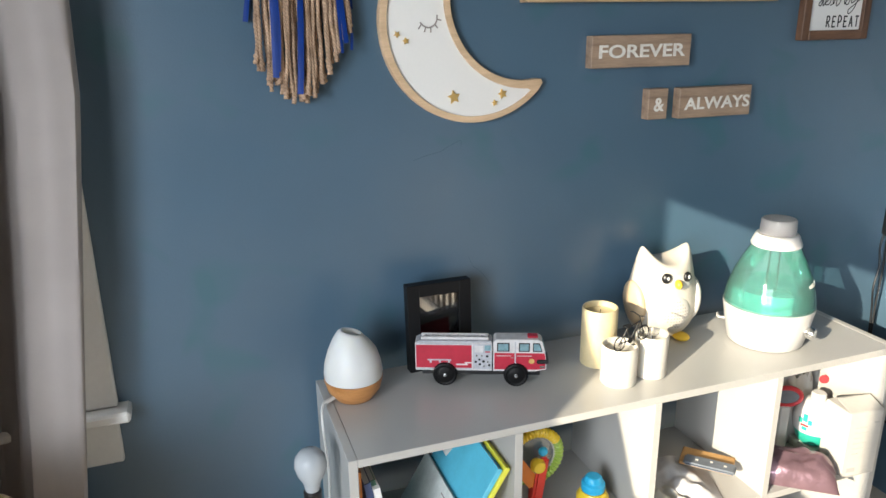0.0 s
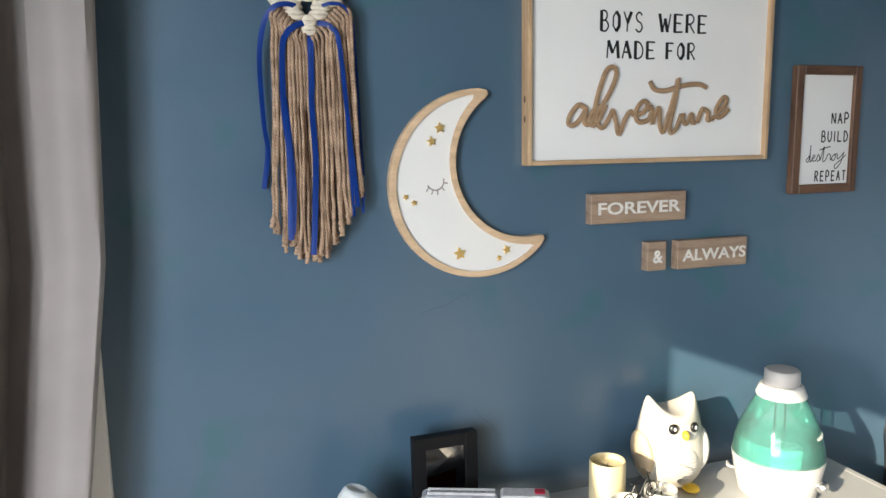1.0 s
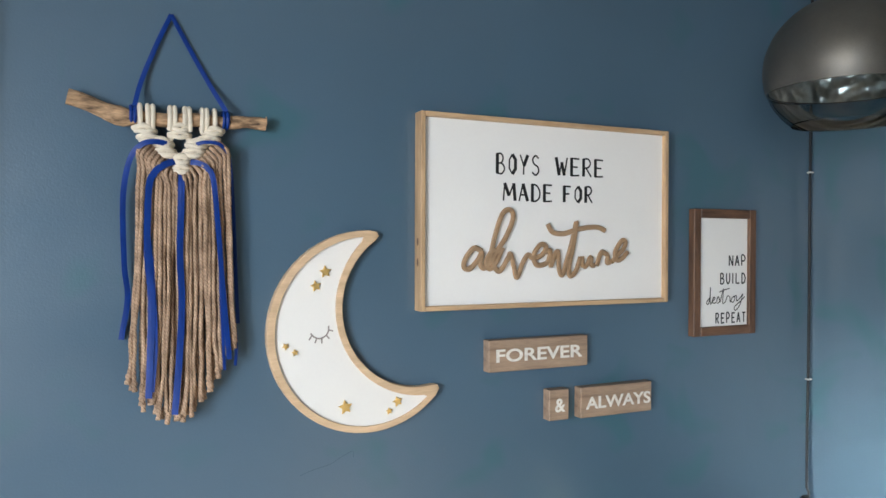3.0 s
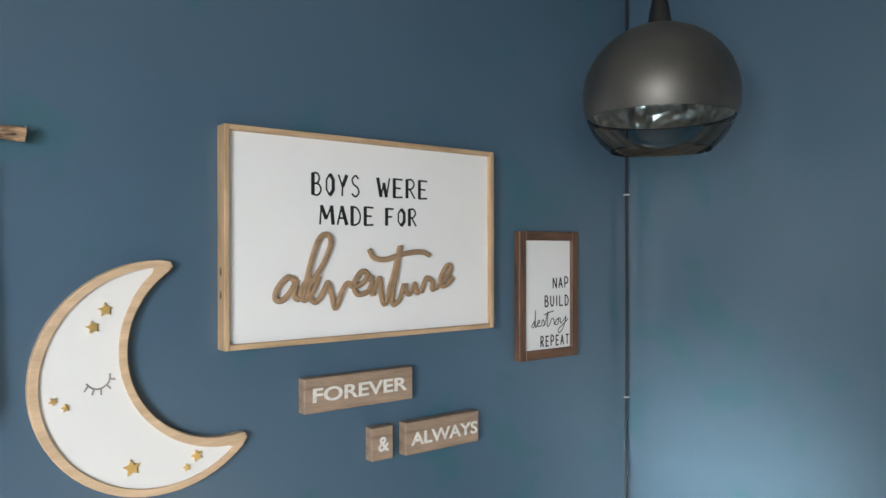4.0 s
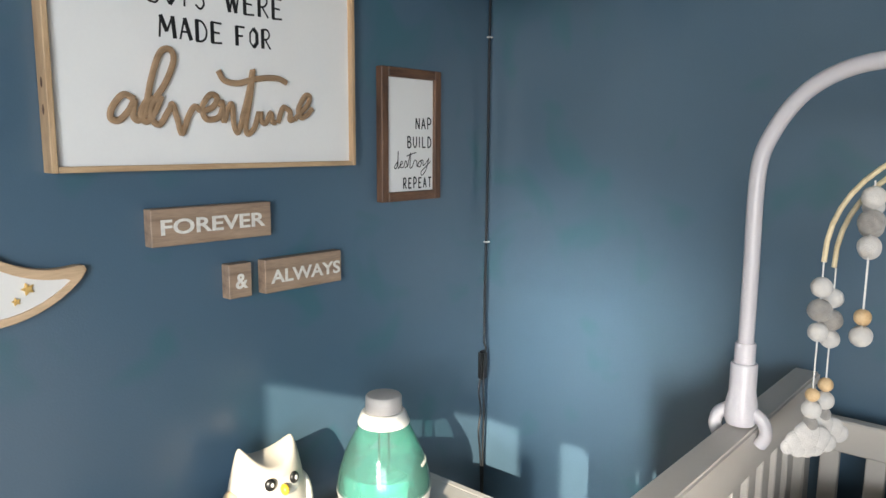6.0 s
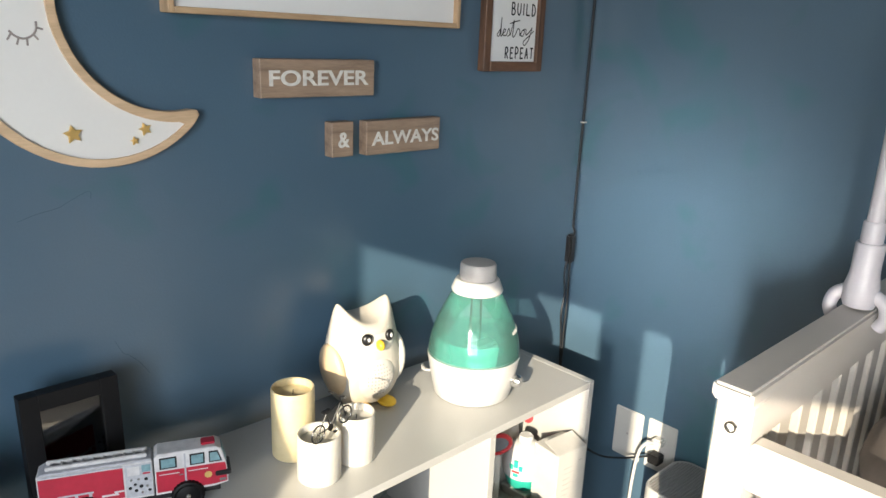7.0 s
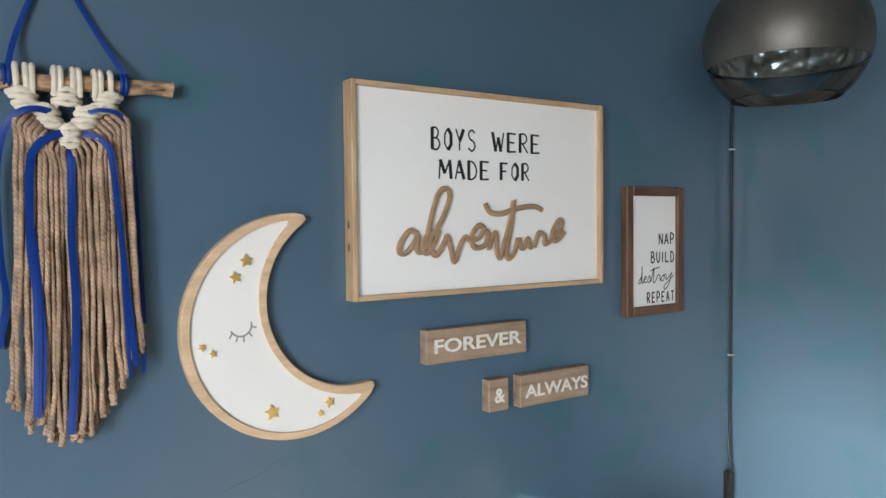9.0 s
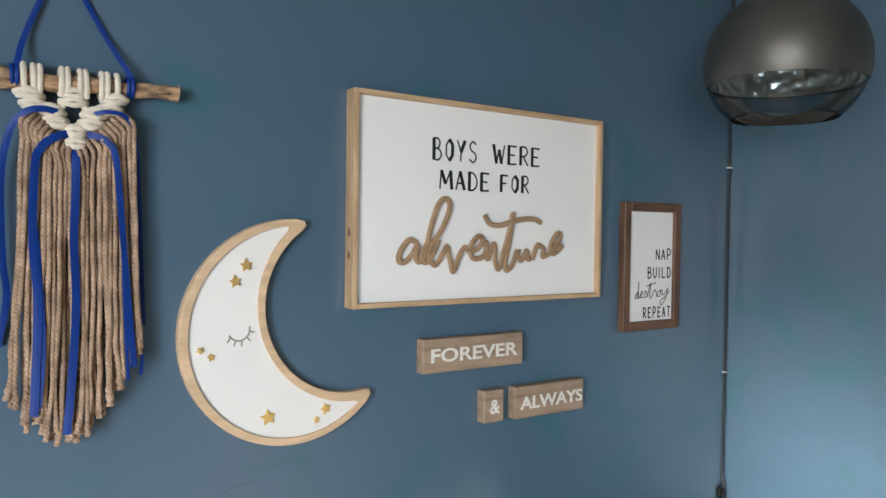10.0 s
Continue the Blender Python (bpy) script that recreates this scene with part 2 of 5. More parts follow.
M_BLACKINK = material("black_ink", (0.006, 0.006, 0.007), 0.8, vary=0.2, bump=0)
M_GREYINK = material("grey_ink", (0.30, 0.26, 0.245), 0.6, vary=0.2, bump=0)
M_WHITEINK = material("white_ink", (0.72, 0.69, 0.64), 0.7, vary=0.12, scale=60, bump=0)
M_GOLD = material("gold_foil", (0.80, 0.55, 0.20), 0.32, metal=0.55, vary=0.15, scale=40, bump=0.1)
M_BARK = material("driftwood", (0.055, 0.026, 0.013), 0.85, vary=0.5, scale=70, fine=240, bump=1.0, second=(0.52, 0.33, 0.19), stretch=(0.3, 1, 1))
M_BARK_END = wood("cut_wood", (0.42, 0.27, 0.16), (0.55, 0.38, 0.25), rough=0.8)
M_RIBBON = material("blue_satin_ribbon", (0.0015, 0.031, 0.205), 0.5, vary=0.15, scale=30, fine=400, bump=0.05, spec=0.3)
M_CREAM = material("cream_cotton_cord", (0.74, 0.66, 0.54), 0.95, vary=0.1, scale=80, fine=900, bump=0.5)


def rope_material():
    m = material("tan_yarn", (0.32, 0.205, 0.135), 0.95, vary=0.2, scale=40, fine=600, bump=0.3, second=(0.49, 0.335, 0.23))
    nt = m.node_tree
    b = nt.nodes["Principled BSDF"]
    co = nt.nodes.new("ShaderNodeTexCoord")
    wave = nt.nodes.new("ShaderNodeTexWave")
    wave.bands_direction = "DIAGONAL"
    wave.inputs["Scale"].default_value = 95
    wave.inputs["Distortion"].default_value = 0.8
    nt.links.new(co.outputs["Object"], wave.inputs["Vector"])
    bp = nt.nodes.new("ShaderNodeBump")
    bp.inputs["Strength"].default_value = 0.5
    bp.inputs["Distance"].default_value = 0.0012
    nt.links.new(wave.outputs["Fac"], bp.inputs["Height"])
    # shade of the twist grooves, multiplied into the yarn colour by the bump's wave
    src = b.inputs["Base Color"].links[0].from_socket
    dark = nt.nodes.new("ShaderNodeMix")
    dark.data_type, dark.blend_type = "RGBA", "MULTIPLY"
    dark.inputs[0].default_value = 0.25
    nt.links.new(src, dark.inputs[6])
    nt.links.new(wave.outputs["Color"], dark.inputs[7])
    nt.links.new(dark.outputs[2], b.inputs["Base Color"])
    nt.links.new(bp.outputs[0], b.inputs["Normal"])
    return m


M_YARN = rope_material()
M_BRONZE = material("dark_bronze_metal", (0.125, 0.123, 0.115), 0.5, metal=0.85, vary=0.1, scale=20, fine=300, bump=0.02)
M_SMOKE = clear("smoked_glass", (0.66, 0.74, 0.77), 0.03, 1.38)
M_RIMGLASS = clear("clear_rim_glass", (0.90, 0.93, 0.94), 0.02, 1.4)
M_BLACK = material("black_plastic", (0.012, 0.012, 0.013), 0.35, vary=0.2, bump=0.02)
M_BLACKWOOD = material("black_lacquered_wood", (0.006, 0.006, 0.007), 0.55, vary=0.2, bump=0.04, spec=0.25)
M_CORD = material("black_cord", (0.010, 0.012, 0.016), 0.5, vary=0.2, bump=0.02)
M_WHITEPLASTIC = material("white_plastic", (0.57, 0.565, 0.55), 0.3, vary=0.02, bump=0.01)
M_GREYPLASTIC = material("pale_grey_plastic", (0.38, 0.365, 0.355), 0.5, vary=0.05, bump=0.02)
M_LILAC = material("white_arm_plastic", (0.52, 0.505, 0.54), 0.35, vary=0.02, bump=0.01)
M_TEAL = milky("teal_clear_plastic", (0.88, 1.0, 0.98), (0.52, 1.0, 0.91), 0.20)
M_TEALCAP = milky("teal_water", (0.50, 0.97, 0.88), (0.09, 0.84, 0.68), 0.34)
M_IVORY = material("ivory_wax", (0.58, 0.49, 0.30), 0.5, vary=0.06, scale=30, bump=0.05, sss=0.3)
M_WAX = material("white_wax", (0.58, 0.56, 0.51), 0.5, vary=0.04, scale=30, bump=0.05, sss=0.3)
M_OWL = material("owl_white_plastic", (0.57, 0.55, 0.51), 0.35, vary=0.03, scale=20, bump=0.02)
M_OWLTAN = material("owl_cream_plastic", (0.56, 0.52, 0.455), 0.35, vary=0.05, scale=20, bump=0.02)
M_OWLWING_SHADED = material("owl_tan_shaded_wing", (0.62, 0.47, 0.30), 0.4, vary=0.08, scale=20, bump=0.02)
M_YELLOW = material("yellow_plastic", (0.80, 0.50, 0.04), 0.4, vary=0.05, bump=0.02)
M_DIFFTOP = material("frosted_white", (0.64, 0.65, 0.645), 0.45, vary=0.02, bump=0.01, sss=0.2)
M_BULB = material("frosted_bulb_glass", (0.40, 0.43, 0.46), 0.18, vary=0.03, bump=0.0)
M_DIFFBASE = wood("bamboo_base", (0.42, 0.18, 0.055), (0.52, 0.25, 0.09), rough=0.4)
M_RED = material("red_print", (0.40, 0.016, 0.040), 0.45, vary=0.1, scale=30, bump=0.02)
M_PRINTGREY = material("grey_print", (0.40, 0.41, 0.45), 0.45, vary=0.16, scale=160, bump=0.02)
M_PRINTWHITE = material("printed_white_card", (0.55, 0.54, 0.55), 0.5, vary=0.12, scale=60, bump=0.02)
M_WINDOWBLUE = material("printed_window", (0.15, 0.27, 0.31), 0.3, vary=0.3, scale=90, bump=0)
M_RUBBER = material("black_rubber", (0.004, 0.004, 0.0045), 0.55, vary=0.2, bump=0.1, spec=0.2)
M_CHROME = material("bright_metal", (0.75, 0.75, 0.75), 0.2, metal=1, vary=0.05, bump=0)
M_CRIB = material("cream_white_crib_paint", (0.53, 0.495, 0.455), 0.4, vary=0.03, scale=6, fine=120, bump=0.03)
M_GLASS = clear("clear_glass", (0.96, 0.97, 0.97), 0.02, 1.45)
M_PHOTO = material("dark_backing", (0.03, 0.045, 0.05), 0.6, vary=0.2, bump=0)
M_FELTW = material("white_felt", (0.66, 0.635, 0.61), 1.0, vary=0.08, scale=90, fine=700, bump=0.8, sheen=0.4)
M_FELTG = material("grey_felt", (0.33, 0.31, 0.29), 1.0, vary=0.2, scale=90, fine=700, bump=0.8, sheen=0.4)
M_BEAD = wood("wood_bead", (0.62, 0.40, 0.20), (0.72, 0.52, 0.30))
M_HOOP = wood("bamboo_hoop", (0.62, 0.51, 0.31), (0.74, 0.63, 0.42))
M_STRING = material("white_string", (0.75, 0.74, 0.72), 0.9, bump=0.1)


def silver_leaf():
    m = material("crumpled_silver", (0.80, 0.77, 0.73), 0.28, metal=1.0, vary=0.25, scale=25, bump=0)
    nt = m.node_tree
    b = nt.nodes["Principled BSDF"]
    vo = nt.nodes.new("ShaderNodeTexNoise")
    vo.inputs["Scale"].default_value = 30
    vo.inputs["Detail"].default_value = 1
    co = nt.nodes.new("ShaderNodeTexCoord")
    nt.links.new(co.outputs["Object"], vo.inputs["Vector"])
    bp = nt.nodes.new("ShaderNodeBump")
    bp.inputs["Strength"].default_value = 1.0
    bp.inputs["Distance"].default_value = 0.02
    nt.links.new(vo.outputs[0], bp.inputs["Height"])
    nt.links.new(bp.outputs[0], b.inputs["Normal"])
    return m


M_SILVER = silver_leaf()


# ---------------- the room ----------------
def wall_with_openings(name, along, length0, length1, plane, thick, openings, mat):
    """A wall of boxes round rectangular openings (a0, a1, z0, z1); thick is signed, away from the room."""
    cuts = sorted({length0, length1, *[o[0] for o in openings], *[o[1] for o in openings]})
    bm = bmesh.new()
    lo, hi = sorted((plane, plane + thick))

    def block(a0, a1, z0, z1):
        if along == "x":
            box(a0, a1, lo, hi, z0, z1, bm=bm)
        else:
            box(lo, hi, a0, a1, z0, z1, bm=bm)
    for a0, a1 in zip(cuts, cuts[1:]):
        mid = (a0 + a1) / 2
        hole = [o for o in openings if o[0] < mid < o[1]]
        if hole:
            block(a0, a1, 0, hole[0][2])
            block(a0, a1, hole[0][3], CEIL)
        else:
            block(a0, a1, 0, CEIL)
    bmesh.ops.remove_doubles(bm, verts=bm.verts, dist=0.0005)
    ob = part(name, bm, mat, None)
    return tagged(ob, kind="structure", category="wall")


W_BACK = (-1.28, -0.565, 0.625, 1.95)
W_L1 = (-2.165, -1.517, 0.62, 2.009)
W_L2 = (-3.45, -2.195, 0.62, 2.009)
tagged(wall_with_openings("wall_north", "x", ROOM_L - 0.12, ROOM_R + 0.12, 0.0, 0.12, [W_BACK], M_WALL), "deep slate blue painted wall with slight gloss")
tagged(wall_with_openings("wall_east", "y", ROOM_REAR, 0.0, ROOM_R, 0.12, [], M_WALL), "deep slate blue painted side wall")
tagged(wall_with_openings("wall_west", "y", ROOM_REAR, 0.0, ROOM_L, -0.12, [W_L1, W_L2], M_WALL), "blue painted wall with two windows")
tagged(wall_with_openings("wall_south", "x", ROOM_L - 0.12, ROOM_R + 0.12, ROOM_REAR, -0.12, [], M_WALL), "blue painted wall")
tagged(part("floor", box(ROOM_L - 0.12, ROOM_R + 0.12, ROOM_REAR - 0.12, 0.12, -0.1, 0.0), M_CARPET, None), "beige carpet floor", "floor", kind="structure")
tagged(part("ceiling", box(ROOM_L - 0.12, ROOM_R + 0.12, ROOM_REAR - 0.12, 0.12, CEIL, CEIL + 0.1), M_CEIL, None), "white ceiling", "ceiling", kind="structure")


def window(name, a0, a1, z0, z1, label, c=0.09, over=0.022, js=0.02, st=0.04):
    """A double-hung window with casing, stool and apron, built in x along the wall, room towards -y."""
    w = thing(name, label, "window", kind="structure")
    part("casing", box(a1, a1 + c, -0.02, 0, z0 - 0.005, z1 + c, 0.003), M_TRIM, w)
    part("casing", box(a0 - c, a0, -0.02, 0, z0 - 0.005, z1 + c, 0.003), M_TRIM, w)
    part("casing", box(a0, a1, -0.02, 0, z1, z1 + c, 0.003), M_TRIM, w)
    part("window_sill", box(a0 - c - over, a1 + c + over, -0.05, 0.06, z0 - 0.028, z0 - 0.006, 0.005), M_TRIM, w)
    part("apron", box(a0 - c - 0.0, a1 + c - 0.004, -0.018, 0, z0 - 0.125, z0 - 0.029, 0.003), M_TRIM, w)
    for s in (0, 1):
        x = a0 if s == 0 else a1 - js
        part("jamb", box(x, x + js, 0.003, 0.119, z0, z1), M_TRIM, w)
    zm = (z0 + z1) / 2
    for y, b0, b1 in ((0.055, z0, zm + 0.02), (0.085, zm - 0.02, z1)):
        f = bmesh.new()
        for x0, x1, q0, q1 in ((a0 + js, a0 + js + st, b0, b1), (a1 - js - st, a1 - js, b0, b1), (a0 + js + st, a1 - js - st, b0, b0 + st), (a0 + js + st, a1 - js - st, b1 - st, b1)):
            box(x0, x1, y - 0.014, y + 0.014, q0, q1, bm=f)
        part("sash", f, M_TRIM, w)
        p = part("pane", box(a0 + js + st - 0.004, a1 - js - st + 0.004, y - 0.002, y + 0.002, b0 + st - 0.004, b1 - st + 0.004), M_GLASS, w)
        p.visible_shadow = False
    return w


window("window_1", *W_BACK, "white trimmed window behind the curtain")
w2 = window("window_2", -W_L1[1], -W_L1[0], W_L1[2], W_L1[3], "white trimmed sunny window", 0.014, 0.0, 0.012, 0.025)
w3 = window("window_3", -W_L2[1], -W_L2[0], W_L2[2], W_L2[3], "white trimmed sunny window", 0.014, 0.0, 0.012, 0.025)
for w in (w2, w3):
    w.matrix_basis = Matrix(((0, -1, 0, ROOM_L), (-1, 0, 0, 0), (0, 0, 1, 0), (0, 0, 0, 1)))


# ---------------- curtain ----------------
FOLD = [(0, -0.098), (0.010, -0.112), (0.050, -0.119), (0.088, -0.126), (0.104, -0.108), (0.122, -0.055), (0.152, -0.038), (0.172, -0.16), (0.195, -0.28), (0.23, -0.31), (0.30, -0.29), (0.38, -0.12), (0.44, -0.06),
        (0.52, -0.14), (0.60, -0.15), (0.68, -0.07), (0.74, -0.13), (0.80, -0.15), (0.88, -0.06), (0.95, -0.14), (1.2, -0.10)]


def curtain():
    c = thing("curtain", "heavy taupe grey curtain hanging in folds before the window", "curtain")
    bm = bmesh.new()
    rows, cols = 60, 150
    grid = []
    for i in range(rows + 1):
        z = 0.06 + (2.2 - 0.06) * i / rows
        right = -0.418 - 0.04 * (1.85 - z) - 0.09 * max(0, 1.2 - z)
        line = []
        for k in range(cols + 1):
            u = k / cols
            x = right - u * (right + 1.42)
            d = right - x + 0.006 * math.sin(2.3 * z)
            j = max(q for q in range(len(FOLD) - 1) if FOLD[q][0] <= max(d, 0))
            (d0, y0), (d1, y1) = FOLD[j], FOLD[j + 1]
            f = (max(d, 0) - d0) / (d1 - d0)
            f = f * f * (3 - 2 * f)
            y = y0 + (y1 - y0) * f + 0.010 * noise.noise((x * 9, z * 1.2, 3))
            line.append(bm.verts.new((x, y, z)))
        grid.append(line)
    for a, b in zip(grid, grid[1:]):
        for k in range(cols):
            bm.faces.new((a[k], a[k + 1], b[k + 1], b[k]))
    sheet = part("cloth", bm, M_CURTAIN, c, smooth=True)
    so = sheet.modifiers.new("thick", "SOLIDIFY")
    so.thickness = 0.0025
    part("rod", tube([(-1.6, -0.105, 2.22), (-0.25, -0.105, 2.22)], 0.012, 12), M_BLACK, c)
    for x in (-1.45, -0.33):
        part("bracket", box(x - 0.01, x + 0.01, -0.105, -0.001, 2.205, 2.235, 0.003), M_BLACK, c)
    return c


curtain()


# unseen, added to block sun: its slanted edge bounds the lit part of the shelf
def sun_edge_curtain():
    c = thing("curtain", "unseen taupe grey curtain added to cut the sunlight at a slant", "curtain")
    bm = bmesh.new()
    rows, cols = 40, 40
    grid = []
    for i in range(rows + 1):
        z = 0.06 + (2.2 - 0.06) * i / rows
        edge = -1.485 - 0.50 * min(max(0.0, 1.60 - z), 0.5)
        line = []
        for k in range(cols + 1):
            u = k / cols
            y = edge + u * (-1.20 - edge)
            line.append(bm.verts.new((ROOM_L + 0.08 + 0.03 * math.sin(u * 17), y, z)))
        grid.append(line)
    for a, b in zip(grid, grid[1:]):
        for k in range(cols):
            bm.faces.new((a[k], a[k + 1], b[k + 1], b[k]))
    sheet = part("cloth", bm, M_CURTAIN, c, smooth=True)
    sheet.modifiers.new("thick", "SOLIDIFY").thickness = 0.0025
    part("rod", tube([(ROOM_L + 0.08, -3.2, 2.22), (ROOM_L + 0.08, -1.1, 2.22)], 0.012, 12), M_BLACK, c)
    for y in (-3.0, -1.15):
        part("bracket", box(ROOM_L + 0.001, ROOM_L + 0.08, y - 0.01, y + 0.01, 2.205, 2.235, 0.003), M_BLACK, c)


sun_edge_curtain()


# ---------------- wall decor ----------------
def framed_sign():
    s = thing("wall_sign", "large white sign in pale wood frame with raised script", "sign", 0.35, 0, 1.335)
    w, h, d = 0.61, 0.388, 0.034
    f = 0.0095
    part("frame_side", box(0, f, -d, -0.001, 0, h, 0.0012), M_OAK_Z, s)
    part("frame_side", box(w - f, w, -d, -0.001, 0, h, 0.0012), M_OAK_Z, s)
    part("frame_rail", box(f, w - f, -d + 0.0005, -0.001, 0, f, 0.0012), M_OAK, s)
    part("frame_rail", box(f, w - f, -d + 0.0005, -0.001, h - f, h, 0.0012), M_OAK, s)
    for zk in (0.135, 0.095):
        k = lathe([(0, 0.0004), (0.003, 0.0003), (0.0045, 0)], 12)
        moved(k, pose(-0.0001, -d * 0.5, zk, 0, -90, 0) @ Matrix.Diagonal((1.8, 1, 1, 1)))
        part("knot", k, M_WALNUT, s)
    part("panel", box(f, w - f, -0.022, -0.004, f, h - f), M_PANEL, s)
    y = -0.0225
    words = (("BOYS", 0.171, 0.272, 0.2740, 0.3165), ("WERE", 0.314, 0.435, 0.2760, 0.3160), ("MADE", 0.187, 0.304, 0.2190, 0.2570), ("FOR", 0.333, 0.407, 0.2195, 0.2560))
    for text, x0, x1, z0, z1 in words:
        part("lettering", capitals(text, x0, x1, z0 + 0.001, z1 - 0.001, y, 0.0018, 0.0037, 0.0095), M_BLACKINK, s, "black hand-drawn capitals")
    # raised script word, letter by letter
    letters = [
        [(262, 540), (235, 530), (207, 568), (202, 600), (222, 605), (248, 575), (263, 545), (257, 588), (270, 604), (292, 580)],
        [(288, 580), (308, 480), (334, 398), (362, 384), (370, 418), (344, 490), (305, 556), (302, 592), (324, 616), (354, 566)],
        [(330, 545), (302, 538), (281, 568), (277, 594), (292, 607), (313, 580), (334, 528)],
        [(354, 566), (362, 552), (374, 600), (385, 642), (406, 585), (424, 556), (440, 568)],
        [(440, 572), (476, 556), (491, 524), (470, 516), (446, 556), (456, 594), (493, 588), (508, 552)],
        [(498, 552), (505, 538), (509, 600), (522, 560), (536, 544), (540, 610), (552, 636), (568, 590)],
        [(566, 590), (588, 510), (606, 424), (594, 520), (578, 605), (582, 640), (604, 622), (622, 566)],
        [(497, 436), (515, 466), (557, 472), (605, 456), (655, 446), (693, 446), (719, 458)],
        [(628, 562), (629, 594), (644, 602), (662, 566), (666, 596), (678, 600)],
        [(686, 600), (702, 552), (712, 546), (730, 560), (728, 588), (742, 586)],
        [(747, 586), (773, 556), (795, 532), (803, 502), (785, 502), (761, 548), (769, 578), (791, 570), (812, 545)],
    ]
    sx = 0.001457 / 2.2
    sz = 0.00118 / 2.2
    for one in letters:
        pts = [(0.093 + (a - 198) * sx, -0.027, 0.082 - (b - 605) * sz) for a, b in one]
        part("script_letter", tube(smooth_line(pts, 7), 0.0056, 8, flat=0.75), M_SCRIPT, s, "raised brown wooden script", smooth=True)
    return s


framed_sign()


def small_sign():
    s = thing("wall_sign", "small white sign in a dark walnut frame with black lettering", "sign", 1.05, 0, 1.2485)
    w, h, d, f = 0.199, 0.302, 0.0205, 0.0215
    part("frame_side", box(0, f, -d, -0.001, 0.0, h, 0.0015), M_WALNUT_Z, s)
    part("frame_side", box(w - f, w, -d, -0.001, 0.0, h, 0.0015), M_WALNUT_Z, s)
    part("frame_rail", box(f, w - f, -d - 0.0008, -0.001, 0, f, 0.0015), M_WALNUT, s)
    part("frame_rail", box(f, w - f, -d - 0.0008, -0.001, h - f, h, 0.0015), M_WALNUT, s)
    part("panel", box(f, w - f, -0.012, -0.003, f, h - f), M_PANEL, s)
    y = -0.0124
    for text, x0, x1, z0, z1 in (("NAP", 0.118, 0.171, 0.166, 0.191), ("BUILD", 0.090, 0.171, 0.123, 0.148), ("REPEAT", 0.076, 0.172, 0.028, 0.052)):
        part("lettering", capitals(text, x0, x1, z0, z1, y, 0.0018, 0.0018, 0.0075), M_BLACKINK, s, "narrow black capitals")
    strokes = [
        [(166, 520), (150, 544), (160, 551), (168, 520), (171, 466), (170, 548), (180, 540)],
        [(180, 540), (195, 524), (187, 518), (181, 544), (200, 545), (208, 522), (214, 516), (220, 540), (207, 550)],
        [(222, 545), (240, 476), (236, 548), (250, 543), (262, 514), (274, 520), (276, 545)],
        [(218, 492), (244, 482), (272, 475)],
        [(276, 545), (290, 520), (280, 540), (294, 546), (302, 522), (292, 519), (310, 514), (312, 540), (330, 526), (346, 505)],
        [(346, 505), (330, 560), (306, 590), (300, 572), (330, 545), (356, 520)],
    ]
    for one in strokes:
        pts = [(0.046 + (a - 150) * 0.000600, y - 0.0004, 0.076 - (b - 550) * 0.00047) for a, b in one]
        part("script_letter", tube(smooth_line(pts, 5), 0.0012, 6, flat=0.5), M_BLACKINK, s, "thin black handwriting")
    return s


small_sign()


def block_sign(text, x0, x1, z0, z1, box_text, group="word blocks"):
    s = thing("block_sign", "weathered grey-brown wooden block lettered " + text + " in white", "sign", x0, 0, z0, group=group)
    part("block", box(0, x1 - x0, -0.026, -0.001, 0, z1 - z0, 0.0012), M_GREYWOOD, s)
    a0, a1, b0, b1 = box_text
    part("lettering", with_material(lettering(text, a0 - x0, a1 - x0, b0 - z0, b1 - z0, -0.0264, bold=0.02), M_WHITEINK), None, s, "white painted capitals")


block_sign("FOREVER", 0.503, 0.745, 1.2045, 1.2695, (0.520, 0.731, 1.224, 1.251))
block_sign("&", 0.648, 0.697, 1.092, 1.157, (0.662, 0.688, 1.109, 1.138))
block_sign("ALWAYS", 0.728, 0.921, 1.090, 1.156, (0.741, 0.917, 1.108, 1.135))


